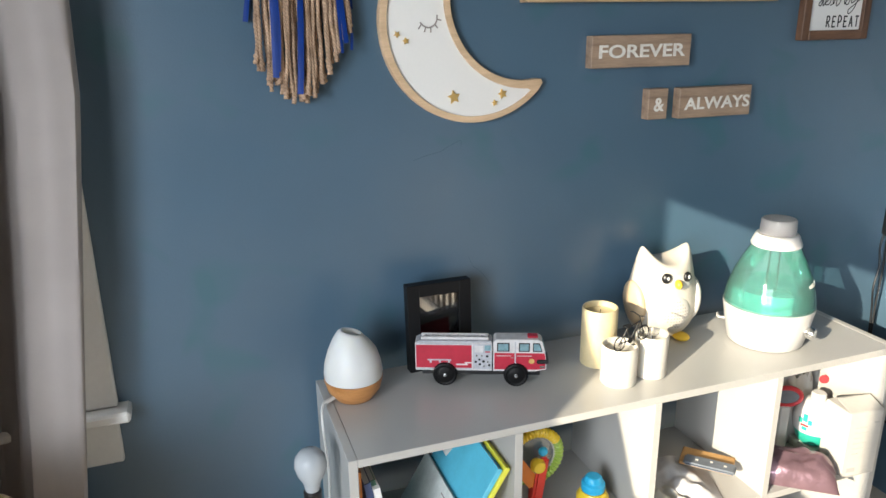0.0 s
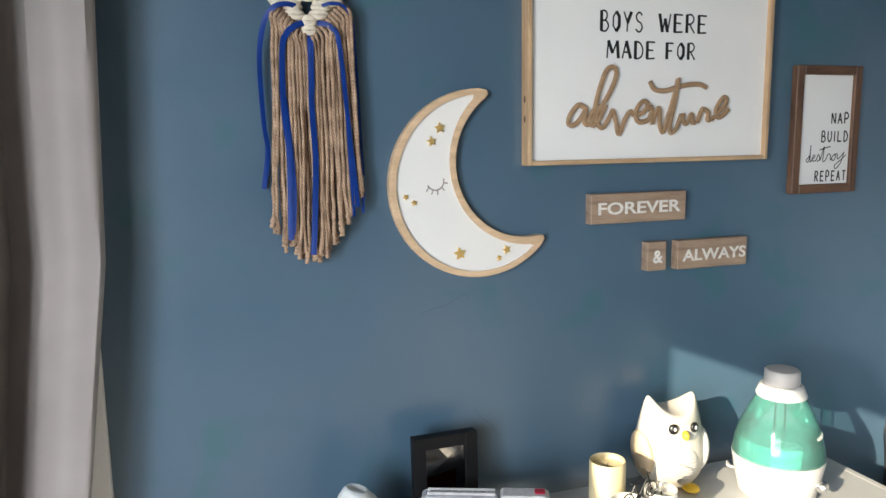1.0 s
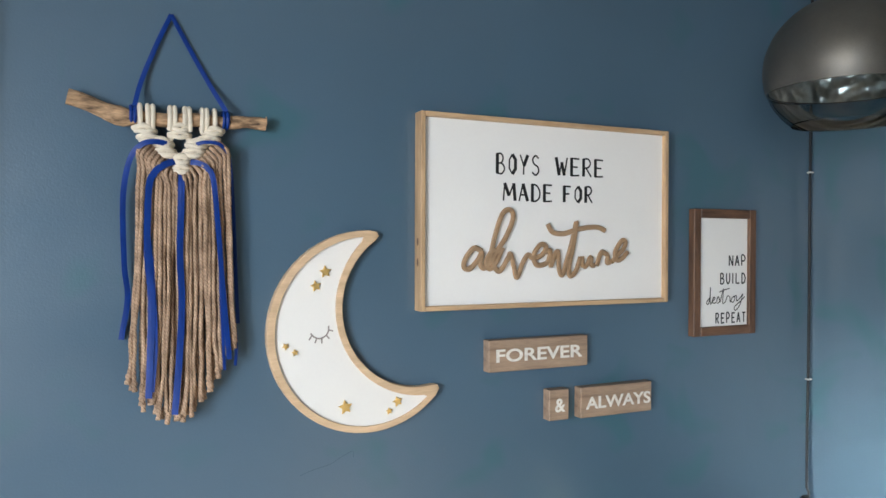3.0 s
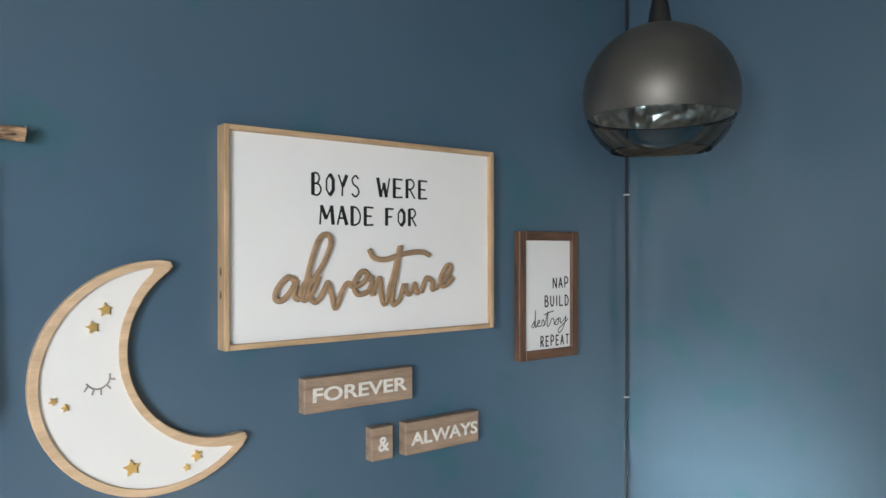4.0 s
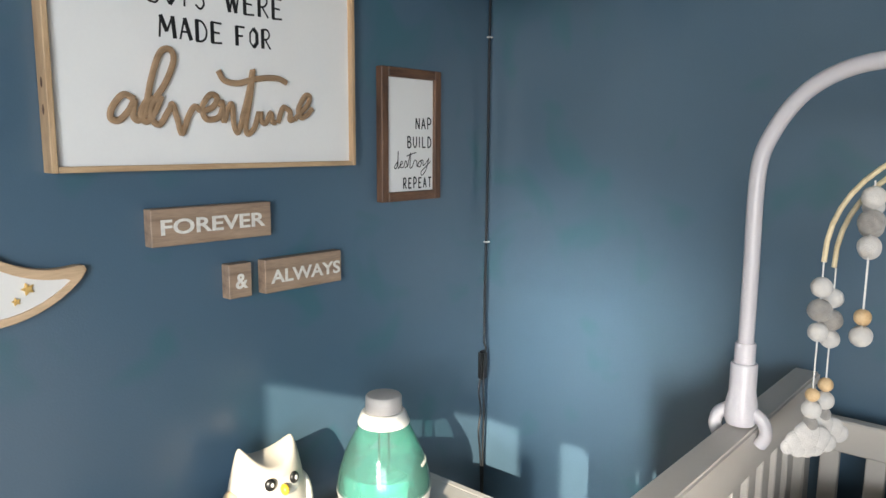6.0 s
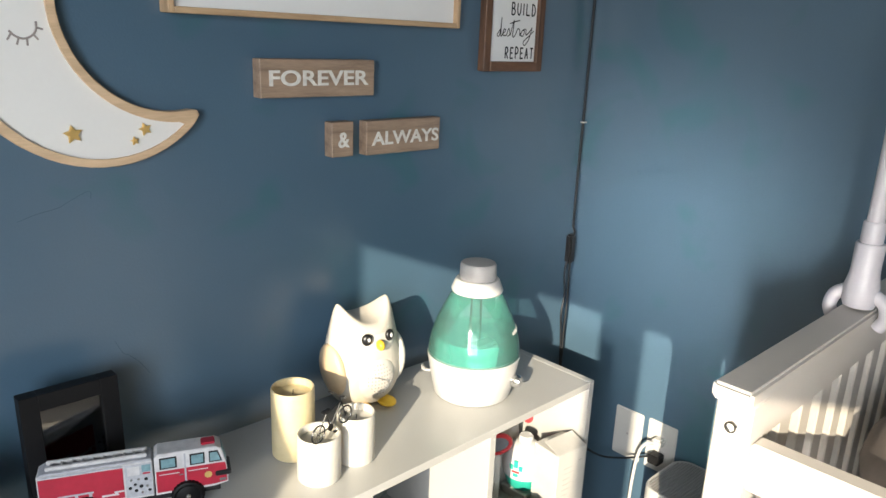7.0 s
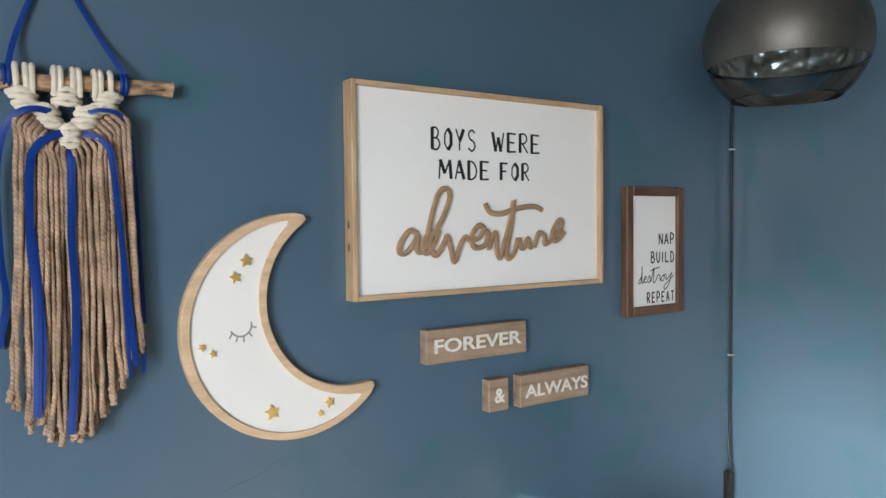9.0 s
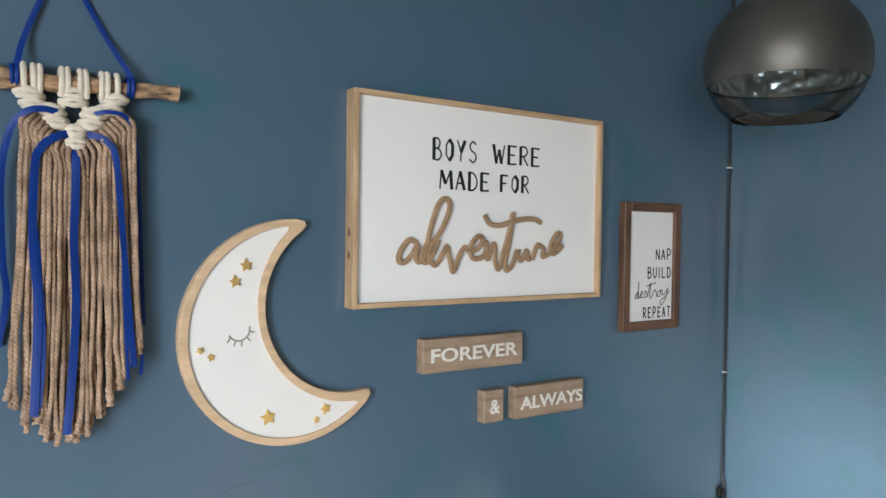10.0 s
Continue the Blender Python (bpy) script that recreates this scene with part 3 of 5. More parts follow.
def moon():
    m = thing("moon_decoration", "white crescent moon wall plaque with wood rim and gold stars", "wall decor", 0.004, 0, -0.005)

    def crescent(oc, orad, ic, irad, cut, n=40):
        d = math.hypot(ic[0] - oc[0], ic[1] - oc[1])
        base = math.atan2(ic[1] - oc[1], ic[0] - oc[0])
        a = math.acos((orad ** 2 + d ** 2 - irad ** 2) / (2 * orad * d))
        b = math.acos((irad ** 2 + d ** 2 - orad ** 2) / (2 * irad * d))
        a += cut
        b -= cut * 0.5
        out = [(oc[0] + orad * math.cos(base + a + (2 * math.pi - 2 * a) * i / n), oc[1] + orad * math.sin(base + a + (2 * math.pi - 2 * a) * i / n)) for i in range(n + 1)]
        inn = [(ic[0] + irad * math.cos(base + math.pi + b - 2 * b * i / n), ic[1] + irad * math.sin(base + math.pi + b - 2 * b * i / n)) for i in range(n + 1)]
        return out, inn[1:-1]
    oc, ic, fo, fi = (0.250, 1.313), (0.3559, 1.3579), (0.252, 1.313), (0.3611, 1.3593)
    o, i = crescent(oc, 0.192, ic, 0.158, 0.10)
    p, q = crescent(fo, 0.1795, fi, 0.1755, 0.04)
    ring_a, ring_b = o + i, p + q
    # rim: a loop between outer outline and face outline, same count of points
    bm = bmesh.new()
    n = len(ring_a)

    def ring(pts, y):
        return [bm.verts.new((x, y, z)) for x, z in pts]
    rounded = []
    for k, (x, z) in enumerate(ring_a):
        px, pz = ring_a[k - 1]
        nx, nz = ring_a[(k + 1) % n]
        rounded.append((0.5 * x + 0.25 * (px + nx), 0.5 * z + 0.25 * (pz + nz)))
    loops = [ring(rounded, -0.001), ring(rounded, -0.0175), ring([(x + (a - x) * 0.12, z + (b - z) * 0.12) for (x, z), (a, b) in zip(rounded, ring_b)], -0.019),
             ring(ring_b, -0.019), ring(ring_b, -0.001)]
    for a, b in zip(loops, loops[1:] + loops[:1]):
        for k in range(n):
            bm.faces.new((a[k], a[(k + 1) % n], b[(k + 1) % n], b[k]))
    part("rim", bm, M_MOON, m, "pale wood rim").location = (-0.003, 0, -0.008)
    part("face", prism(ring_b, -0.013, -0.003), M_MOONFACE, m, "white painted face").location = (-0.003, 0, -0.008)

    def star(cx, cz, r, turn):
        pts = []
        for k in range(10):
            rr = r if k % 2 == 0 else r * 0.5
            an = math.pi / 2 + turn + k * math.pi / 5
            pts.append((cx + rr * math.cos(an), cz + rr * math.sin(an)))
        part("star", prism(pts, -0.0175, -0.012, 0.0008), M_GOLD, m, "shiny gold star")
    for cx, cz, r, tn in ((0.166, 1.420, 0.0115, 0.1), (0.148, 1.394, 0.0105, 0.2), (0.093, 1.286, 0.0065, 0.6), (0.110, 1.274, 0.0065, 0.2), (0.205, 1.166, 0.0135, 0.15), (0.309, 1.168, 0.010, 0.3), (0.292, 1.151, 0.0065, 0.2)):
        star(cx - 0.003, cz - 0.001, r, tn)
    arc = [(0.136, 1.306), (0.143, 1.299), (0.153, 1.296), (0.163, 1.300), (0.169, 1.308), (0.170, 1.319)]
    part("eyelid", tube(smooth_line([(x, -0.0135, z) for x, z in arc], 5), 0.0014, 6), M_GREYINK, m)
    for a, b in (((0.138, 1.302), (0.133, 1.294)), ((0.147, 1.297), (0.144, 1.288)), ((0.157, 1.297), (0.157, 1.287)), ((0.165, 1.302), (0.171, 1.295)), ((0.170, 1.311), (0.178, 1.309))):
        part("lash", tube([(a[0], -0.0135, a[1]), (b[0], -0.0135, b[1])], 0.0013, 6), M_GREYINK, m)


moon()


def yarn(line, thick, phase):
    """A twisted two-ply strand along the line, with a small knot and a frayed tip."""
    step = 0.0024
    pts, carry = [line[0]], 0.0
    for a, b in zip(line, line[1:]):
        gap = (b - a).length
        at = step - carry
        while at <= gap:
            pts.append(a.lerp(b, at / gap))
            at += step
        carry = gap - (at - step)
    bm, rings, n, seg = bmesh.new(), [], len(pts), 8
    for i, p in enumerate(pts):
        d = (pts[min(i + 1, n - 1)] - pts[max(i - 1, 0)]).normalized()
        a = d.cross(Vector((0, 1, 0)))
        a = a.normalized() if a.length > 1e-3 else Vector((1, 0, 0))
        b = a.cross(d).normalized()
        end = (n - 1 - i) * step
        swell = 1.0 + (0.45 * math.exp(-((end - 0.013) / 0.004) ** 2)) + (0.25 if end < 0.006 else 0.0)
        turn = phase + i * step / 0.010 * math.pi
        ring = []
        for k in range(seg):
            th = 2 * math.pi * k / seg
            q = thick * swell * (1 + 0.09 * math.cos(2 * (th - turn)))
            ring.append(bm.verts.new(p + q * (math.cos(th) * a + math.sin(th) * b)))
        rings.append(ring)
    for q, w in zip(rings, rings[1:]):
        for k in range(seg):
            bm.faces.new((q[k], q[(k + 1) % seg], w[(k + 1) % seg], w[k]))
    bm.faces.new(rings[0])
    bm.faces.new(rings[-1])
    return bm


def macrame():
    m = thing("macrame_hanging", "tan yarn macrame hanging with blue ribbons on a driftwood stick", "wall hanging")
    # stick
    pts, rad = [], []
    for k in range(31):
        u = k / 30
        x = -0.255 + 0.312 * u
        z = 1.699 - 0.028 * min(1, u / 0.28) + 0.010 * max(0, (u - 0.35))
        pts.append((x, -0.022 + 0.002 * math.sin(9 * u), z + 0.0015 * math.sin(23 * u)))
        rad.append((0.0130 - 0.0025 * u) * (1 + 0.16 * noise.noise((u * 14, 2, 1))) + 0.004 * math.exp(-((u - 0.24) / 0.05) ** 2))
    part("stick", tube(pts, 0, 12, radii=rad), M_BARK, m, "rough brown driftwood stick", smooth=True)
    part("stick_end", moved(lathe([(0, 0.0012), (0.0085, 0.001), (0.0088, 0)], 12), pose(0.0568, -0.022, 1.6815, 0, 90, 0)), M_BARK_END, m)

    def ribbon(points, width, name="ribbon", steps=8):
        line = smooth_line(points, steps)
        bm = bmesh.new()
        prev = None
        nn = len(line)
        for k, p in enumerate(line):
            d = (line[min(k + 1, nn - 1)] - line[max(k - 1, 0)]).normalized()
            side = d.cross(Vector((0, 1, 0.0))).normalized()
            tw = 0.25 * math.sin(k * 0.13 + width * 900)
            side = (side * math.cos(tw) + Vector((0, 1, 0)) * math.sin(tw)) * width * 0.45
            cur = (bm.verts.new(p - side), bm.verts.new(p + Vector((0, -0.0003, 0))), bm.verts.new(p + side))
            if prev:
                bm.faces.new((prev[0], prev[1], cur[1], cur[0]))
                bm.faces.new((prev[1], prev[2], cur[2], cur[1]))
            prev = cur
        ob = part(name, bm, M_RIBBON, m, "royal blue satin ribbon")
        ob.modifiers.new("thick", "SOLIDIFY").thickness = 0.0006
    # hanger and its loops
    ribbon([(-0.157, -0.030, 1.690), (-0.146, -0.012, 1.735), (-0.122, -0.008, 1.800), (-0.099, -0.008, 1.853)], 0.0085)
    ribbon([(-0.099, -0.008, 1.853), (-0.076, -0.008, 1.810), (-0.040, -0.010, 1.745), (-0.012, -0.030, 1.692)], 0.0085)
    for x, z in ((-0.159, 1.677), (-0.0125, 1.678)):
        for o in (-0.003, 0.003):
            pts = [(x + o, -0.022 + 0.0135 * math.cos(a), z + 0.0135 * math.sin(a)) for a in [2 * math.pi * k / 14 for k in range(15)]]
            part("ribbon_wrap", tube(pts, 0.0032, 6, up=(1, 0, 0)), M_RIBBON, m, smooth=True)
    # cream cord: loops over the stick
    for x in (-0.149, -0.137, -0.129, -0.102, -0.095, -0.079, -0.072, -0.051, -0.044, -0.031):
        tilt = random.uniform(-0.002, 0.002)
        pts = [(x + tilt, -0.032, 1.654), (x + tilt * 0.5, -0.037, 1.672), (x, -0.033, 1.689), (x, -0.022, 1.6935), (x, -0.010, 1.686), (x, -0.010, 1.660)]
        part("cord_loop", tube(smooth_line(pts, 5), 0.0040, 8), M_CREAM, m, "cream cotton cord", smooth=True)

    def square_knot(kx, kz, w, h, lean):
        """Four flat turns of cord round two core cords."""
        bm = bmesh.new()
        for j in range(4):
            zz = kz + h * (0.40 - 0.27 * j)
            dip = 0.0016 * (1 if j % 2 else -1)
            pts = [(kx - w * 0.52 + lean * (j - 1.5), -0.024, zz + dip), (kx - w * 0.30 + lean * (j - 1.5), -0.034, zz + dip * 0.4), (kx + lean * (j - 1.5), -0.0365, zz - dip),
                   (kx + w * 0.30 + lean * (j - 1.5), -0.034, zz + dip * 0.4), (kx + w * 0.52 + lean * (j - 1.5), -0.024, zz + dip)]
            tube(smooth_line(pts, 4), h * 0.178, 8, bm=bm)
        part("knot", bm, M_CREAM, m, smooth=True)
    for kx, kz, w, h, lean in ((-0.138, 1.646, 0.029, 0.027, 0.0035), (-0.087, 1.653, 0.033, 0.022, 0.0), (-0.037, 1.649, 0.029, 0.027, -0.0035), (-0.112, 1.625, 0.029, 0.029, 0.003), (-0.062, 1.626, 0.029, 0.029, -0.003), (-0.085, 1.598, 0.027, 0.030, 0.0)):
        square_knot(kx, kz, w, h, lean)
    # cords that join the knots round the gaps
    for a, b in (((-0.130, 1.640), (-0.118, 1.632)), ((-0.046, 1.642), (-0.056, 1.634)), ((-0.096, 1.648), (-0.106, 1.634)), ((-0.078, 1.648), (-0.068, 1.634)), ((-0.106, 1.614), (-0.092, 1.606)), ((-0.068, 1.615), (-0.078, 1.606))):
        part("cord_link", tube([(a[0], -0.030, a[1]), (b[0], -0.030, b[1])], 0.0045, 8), M_CREAM, m, smooth=True)
    # ribbons over the shoulders
    ribbon([(-0.108, -0.040, 1.630), (-0.127, -0.046, 1.632), (-0.147, -0.044, 1.626), (-0.164, -0.034, 1.602), (-0.174, -0.020, 1.540), (-0.172, -0.018, 1.43), (-0.167, -0.014, 1.374), (-0.177, -0.010, 1.306)], 0.010)
    ribbon([(-0.062, -0.040, 1.632), (-0.045, -0.046, 1.636), (-0.022, -0.044, 1.632), (-0.007, -0.034, 1.608), (0.002, -0.018, 1.52), (0.007, -0.014, 1.40), (0.011, -0.010, 1.325)], 0.007)
    ribbon([(0.004, -0.030, 1.32), (0.005, -0.032, 1.29), (0.003, -0.034, 1.255)], 0.006)
    ribbon([(-0.096, -0.038, 1.602), (-0.112, -0.044, 1.595), (-0.128, -0.047, 1.580), (-0.136, -0.047, 1.552), (-0.138, -0.046, 1.452), (-0.132, -0.046, 1.366), (-0.136, -0.045, 1.212)], 0.012)
    ribbon([(-0.136, -0.0445, 1.47), (-0.130, -0.0445, 1.40), (-0.126, -0.0445, 1.30), (-0.131, -0.044, 1.222)], 0.009)
    ribbon([(-0.071, -0.038, 1.602), (-0.058, -0.044, 1.600), (-0.045, -0.047, 1.592), (-0.035, -0.047, 1.572), (-0.027, -0.046, 1.491), (-0.020, -0.045, 1.402), (-0.008, -0.043, 1.268)], 0.010)
    ribbon([(-0.024, -0.044, 1.46), (-0.022, -0.044, 1.38), (-0.016, -0.043, 1.25)], 0.006)
    ribbon([(-0.085, -0.038, 1.582), (-0.086, -0.047, 1.562), (-0.087, -0.047, 1.500), (-0.088, -0.046, 1.451), (-0.085, -0.046, 1.363), (-0.090, -0.046, 1.26), (-0.096, -0.045, 1.182)], 0.012)
    # yarn hitched along the lower edges of the triangle, fanning out and falling
    rng = random.Random(5)
    left, tip, right = Vector((-0.141, 0, 1.630)), Vector((-0.0845, 0, 1.578)), Vector((-0.023, 0, 1.638))
    strands = [(k / 21, 0.0) for k in range(22)] + [((k + 0.5) / 18, 0.013) for k in range(18)]
    for u, back in strands:
        if u < 0.5:
            root = left.lerp(tip, u * 2)
            out = Vector((-0.62, 0, -0.78)).lerp(Vector((0, 0, -1)), max(0.0, u * 2 - 0.6) / 0.4)
        else:
            root = right.lerp(tip, 2 - u * 2)
            out = Vector((0.62, 0, -0.78)).lerp(Vector((0, 0, -1)), max(0.0, (1 - u) * 2 - 0.6) / 0.4)
        y0 = -0.031 + back + rng.uniform(-0.006, 0.003)
        thick = rng.uniform(0.0029, 0.0040)
        ph = rng.uniform(0, 6)
        bend = root + out * 0.020
        x0 = -0.151 + 0.142 * u + rng.uniform(-0.0015, 0.0015)
        x1 = -0.164 + 0.168 * u + rng.uniform(-0.004, 0.004)
        low = 1.166 + 0.056 * (abs(u - 0.42) / 0.42) ** 1.6 * (1.0 if u < 0.42 else 1.35) + rng.uniform(-0.012, 0.014)
        start = root - out * 0.004
        pts = [(start.x, y0 + 0.004, start.z), (root.x + out.x * 0.008, y0 - 0.007, root.z + out.z * 0.008), (bend.x * 0.6 + x0 * 0.4, y0 - 0.007, bend.z), (x0, y0 - 0.004, bend.z - 0.022)]
        steps = 10
        for j in range(1, steps + 1):
            v = j / steps
            z = (bend.z - 0.022) * (1 - v) + low * v
            wob = (0.0026 * math.sin(ph + v * 7) + 0.0016 * math.sin(ph * 3 + v * 27) * v) * v + rng.uniform(-0.0008, 0.0008)
            if j == steps:
                wob += rng.uniform(-0.004, 0.004)
            pts.append((x0 + (x1 - x0) * v + wob, y0 - 0.003 + 0.002 * math.sin(ph * 1.7 + 5 * v), z))
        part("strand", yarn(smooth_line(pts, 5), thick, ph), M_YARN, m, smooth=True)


macrame()


# ---------------- swag lamp ----------------
def swag_lamp():
    cx, cy, cz, r = 1.073, -0.386, 1.801, 0.146
    l = thing("pendant_lamp", "dark bronze globe pendant lamp with smoked glass bowl", "lamp", cx, cy, cz)
    prof = []
    for k in range(25):
        a = math.pi / 2 - (math.pi / 2 + 0.31) * k / 24
        prof.append((max(r * math.cos(a), 0.018), 0.945 * r * math.sin(a)))
    prof += [(prof[-1][0] - 0.003, prof[-1][1])]
    prof += [(max((q - 0.003), 0.016), z - 0.002) for q, z in prof[-3::-1]]
    part("shade", lathe(prof, 64), M_BRONZE, l, "dark bronze metal dome", smooth=True)
    prof = []
    for k in range(18):
        a = -0.31 - 0.55 * k / 17
        prof.append((r * math.cos(a) - 0.001, 0.945 * r * math.sin(a)))
    g = part("glass_bowl", lathe(prof, 64), M_SMOKE, l, "smoked clear glass", smooth=True)
    rim_r, rim_z = prof[-1]
    ringpts = [(rim_r * math.cos(2 * math.pi * k / 48), rim_r * math.sin(2 * math.pi * k / 48), rim_z) for k in range(49)]
    part("glass_rim", tube(ringpts, 0.0011, 6, up=(0, 0, 1)), M_RIMGLASS, l, smooth=True)
    lining = []
    for k in range(20):
        a = math.pi / 2 - (math.pi / 2 + 0.30) * k / 19
        lining.append((max((r - 0.0065) * math.cos(a), 0.012), 0.945 * (r - 0.0065) * math.sin(a) - 0.001))
    part("lining", lathe(lining, 64), M_SILVER, l, "crumpled silver leaf lining", smooth=True)
    part("socket", lathe([(0, 0.05), (0.018, 0.05), (0.020, 0.07), (0.020, 0.13), (0, 0.13)], 20), M_BLACK, l, smooth=True)
    part("cap", lathe([(0.0, 0.200), (0.010, 0.199), (0.014, 0.190), (0.019, 0.165), (0.022, 0.145), (0.024, 0.137), (0.0, 0.134)], 24), M_BLACK, l, smooth=True)
    part("cord", tube([(0, 0, 0.195), (0, 0, CEIL - cz - 0.02)], 0.0035, 8), M_CORD, l)
    part("hook", tube(smooth_line([(0, 0, CEIL - cz + 0.0), (0, 0, CEIL - cz - 0.02), (0.012, 0, CEIL - cz - 0.03), (0.018, 0, CEIL - cz - 0.02)], 5), 0.003, 6), M_BLACK, l)
    # the cord goes on along the ceiling to the corner and down
    run = [(0.012, 0, CEIL - cz - 0.027), (0.15, 0.15, CEIL - cz - 0.06), (0.30, 0.30, CEIL - cz - 0.03), (1.435 - cx, -0.022 - cy, CEIL - cz - 0.04)]
    part("cord", tube(smooth_line(run, 8), 0.003, 8), M_CORD, l)
    down = [(1.435, -0.022, CEIL - 0.04), (1.437, -0.022, 2.1), (1.434, -0.022, 1.651), (1.437, -0.020, 1.40), (1.433, -0.022, 1.121), (1.428, -0.024, 0.97), (1.424, -0.028, 0.845)]
    part("cord", tube([p - Vector((cx, cy, cz)) for p in smooth_line(down, 8)], 0.0034, 8), M_CORD, l)
    part("switch", moved(box(-0.012, 0.012, -0.010, 0.010, -0.040, 0.040, 0.005, seg=2), pose(1.4105 - cx, -0.034 - cy, 0.788 - cz)), M_BLACK, l, "black inline cord switch")
    for s in (0, 1):
        q = [(1.4105 + 0.008 * s, -0.032, 0.775), (1.398 + 0.020 * s, -0.032, 0.72), (1.410 + 0.014 * s, -0.030, 0.66), (1.402 + 0.022 * s, -0.03, 0.60), (1.412 + 0.01 * s, -0.03, 0.52), (1.42, -0.04, 0.30), (1.43, -0.08, 0.26)]
        part("cord", tube([Vector(p) - Vector((cx, cy, cz)) for p in smooth_line(q, 6)], 0.0028, 6), M_CORD, l)
    part("cord", tube([Vector(p) - Vector((cx, cy, cz)) for p in smooth_line([(1.424, -0.028, 0.845), (1.424, -0.034, 0.83), (1.4105, -0.034, 0.815)], 5)], 0.003, 6), M_CORD, l)
    for z in (1.651, 1.121):
        part("clip", box(1.428 - cx, 1.442 - cx, -0.028 - cy, -0.016 - cy, z - cz - 0.002, z - cz + 0.002, 0.0008), M_WHITEPLASTIC, l, "small white cord clip")


swag_lamp()


# ---------------- cube shelf ----------------
SX = (-0.108, 0.200, 0.492, 0.784, 1.102)
SY0, SY1, SZ = -0.350, -0.050, 0.62


def cube_shelf():
    s = thing("cube_shelf", "white laminate cube shelf with open cells along the wall", "shelf")
    t = 0.016
    part("side_panel", box(SX[0], SX[0] + t, SY0, SY1, 0, SZ, 0.0008), M_WHITE, s)
    part("side_panel", box(SX[4] - t, SX[4], SY0, SY1, 0, SZ, 0.0008), M_WHITE, s)
    part("top_panel", box(SX[0] + t + 0.0006, SX[4] - t - 0.0006, SY0 + 0.0005, SY1, SZ - t, SZ - 0.0006, 0.0008), M_WHITE, s)
    part("bottom_panel", box(SX[0] + t, SX[4] - t, SY0 + 0.001, SY1, 0.02, 0.02 + t, 0.0008), M_WHITE, s)
    part("kick_board", box(SX[0] + t, SX[4] - t, SY0 + 0.02, SY0 + 0.034, 0, 0.02), M_WHITE, s)
    for k in range(4):
        a = SX[k] + (t if k == 0 else t / 2)
        b = SX[k + 1] - (t if k == 3 else t / 2)
        part("shelf_board", box(a, b, SY0 + 0.001, SY1, 0.308, 0.308 + t, 0.0008), M_WHITE, s)
    for x in SX[1:4]:
        part("divider", box(x - t / 2, x + t / 2, SY0 + 0.0005, SY1, 0.036, SZ - t, 0.0008), M_WHITE, s)
    return s


cube_shelf()
CELL = 0.324


# ---------------- things on the shelf ----------------
def diffuser():
    d = thing("diffuser", "egg shaped aroma diffuser, frosted white over a bamboo coloured base", "diffuser", -0.049, -0.142, SZ)
    part("base", lathe([(0, 0), (0.030, 0), (0.036, 0.003), (0.050, 0.022), (0.0555, 0.042), (0.0555, 0.045), (0, 0.045)], 48), M_DIFFBASE, d, "warm bamboo coloured base", smooth=True)
    top = lathe([(0.0545, 0.0455), (0.0555, 0.055), (0.053, 0.075), (0.046, 0.098), (0.036, 0.117), (0.026, 0.131), (0.0215, 0.1355), (0.018, 0.1365), (0.014, 0.132), (0.0, 0.126)], 48)
    for v in top.verts:
        up = min(1.0, max(0.0, (v.co.z - 0.090) / 0.04))
        v.co.z += (v.co.x * -0.28 - 0.001) * up * up
    part("cover", top, M_DIFFTOP, d, "frosted white cover", smooth=True)
    cable = [(-0.045, -0.018, 0.014), (-0.066, -0.03, 0.012), (-0.072, -0.05, -0.02), (-0.070, -0.07, -0.10), (-0.074, -0.08, -0.20), (-0.066, -0.09, -0.28), (-0.072, -0.09, -0.45), (-0.08, -0.08, -0.61)]
    part("cable", tube(smooth_line(cable, 7), 0.0022, 8), M_WHITEPLASTIC, d, "white power cable", smooth=True)
    part("plug_sleeve", tube([(-0.040, -0.015, 0.0145), (-0.060, -0.026, 0.0135)], 0.0038, 8), M_WHITEPLASTIC, d)


diffuser()


def photo_frame():
    f = thing("photo_frame", "black box photo frame leaning against the wall, empty dark glass", "picture frame", 0.079, -0.090, SZ, 0, -3)
    w, h, d, b = 0.135, 0.184, 0.024, 0.0255
    part("frame_side", box(0, b, 0, d, 0, h, 0.0008), M_BLACKWOOD, f)
    part("frame_side", box(w - b, w, 0, d, 0, h, 0.0008), M_BLACKWOOD, f)
    part("frame_rail", box(b, w - b, 0, d, 0, b, 0.0008), M_BLACKWOOD, f)
    part("frame_rail", box(b, w - b, 0, d, h - b, h, 0.0008), M_BLACKWOOD, f)
    part("backing", box(b, w - b, 0.012, d - 0.001, b, h - b), M_PHOTO, f)
    part("pane", box(b, w - b, 0.006, 0.008, b, h - b), clear("frame_glass", (0.9, 0.9, 0.9), 0.015, 2.1), f)


photo_frame()


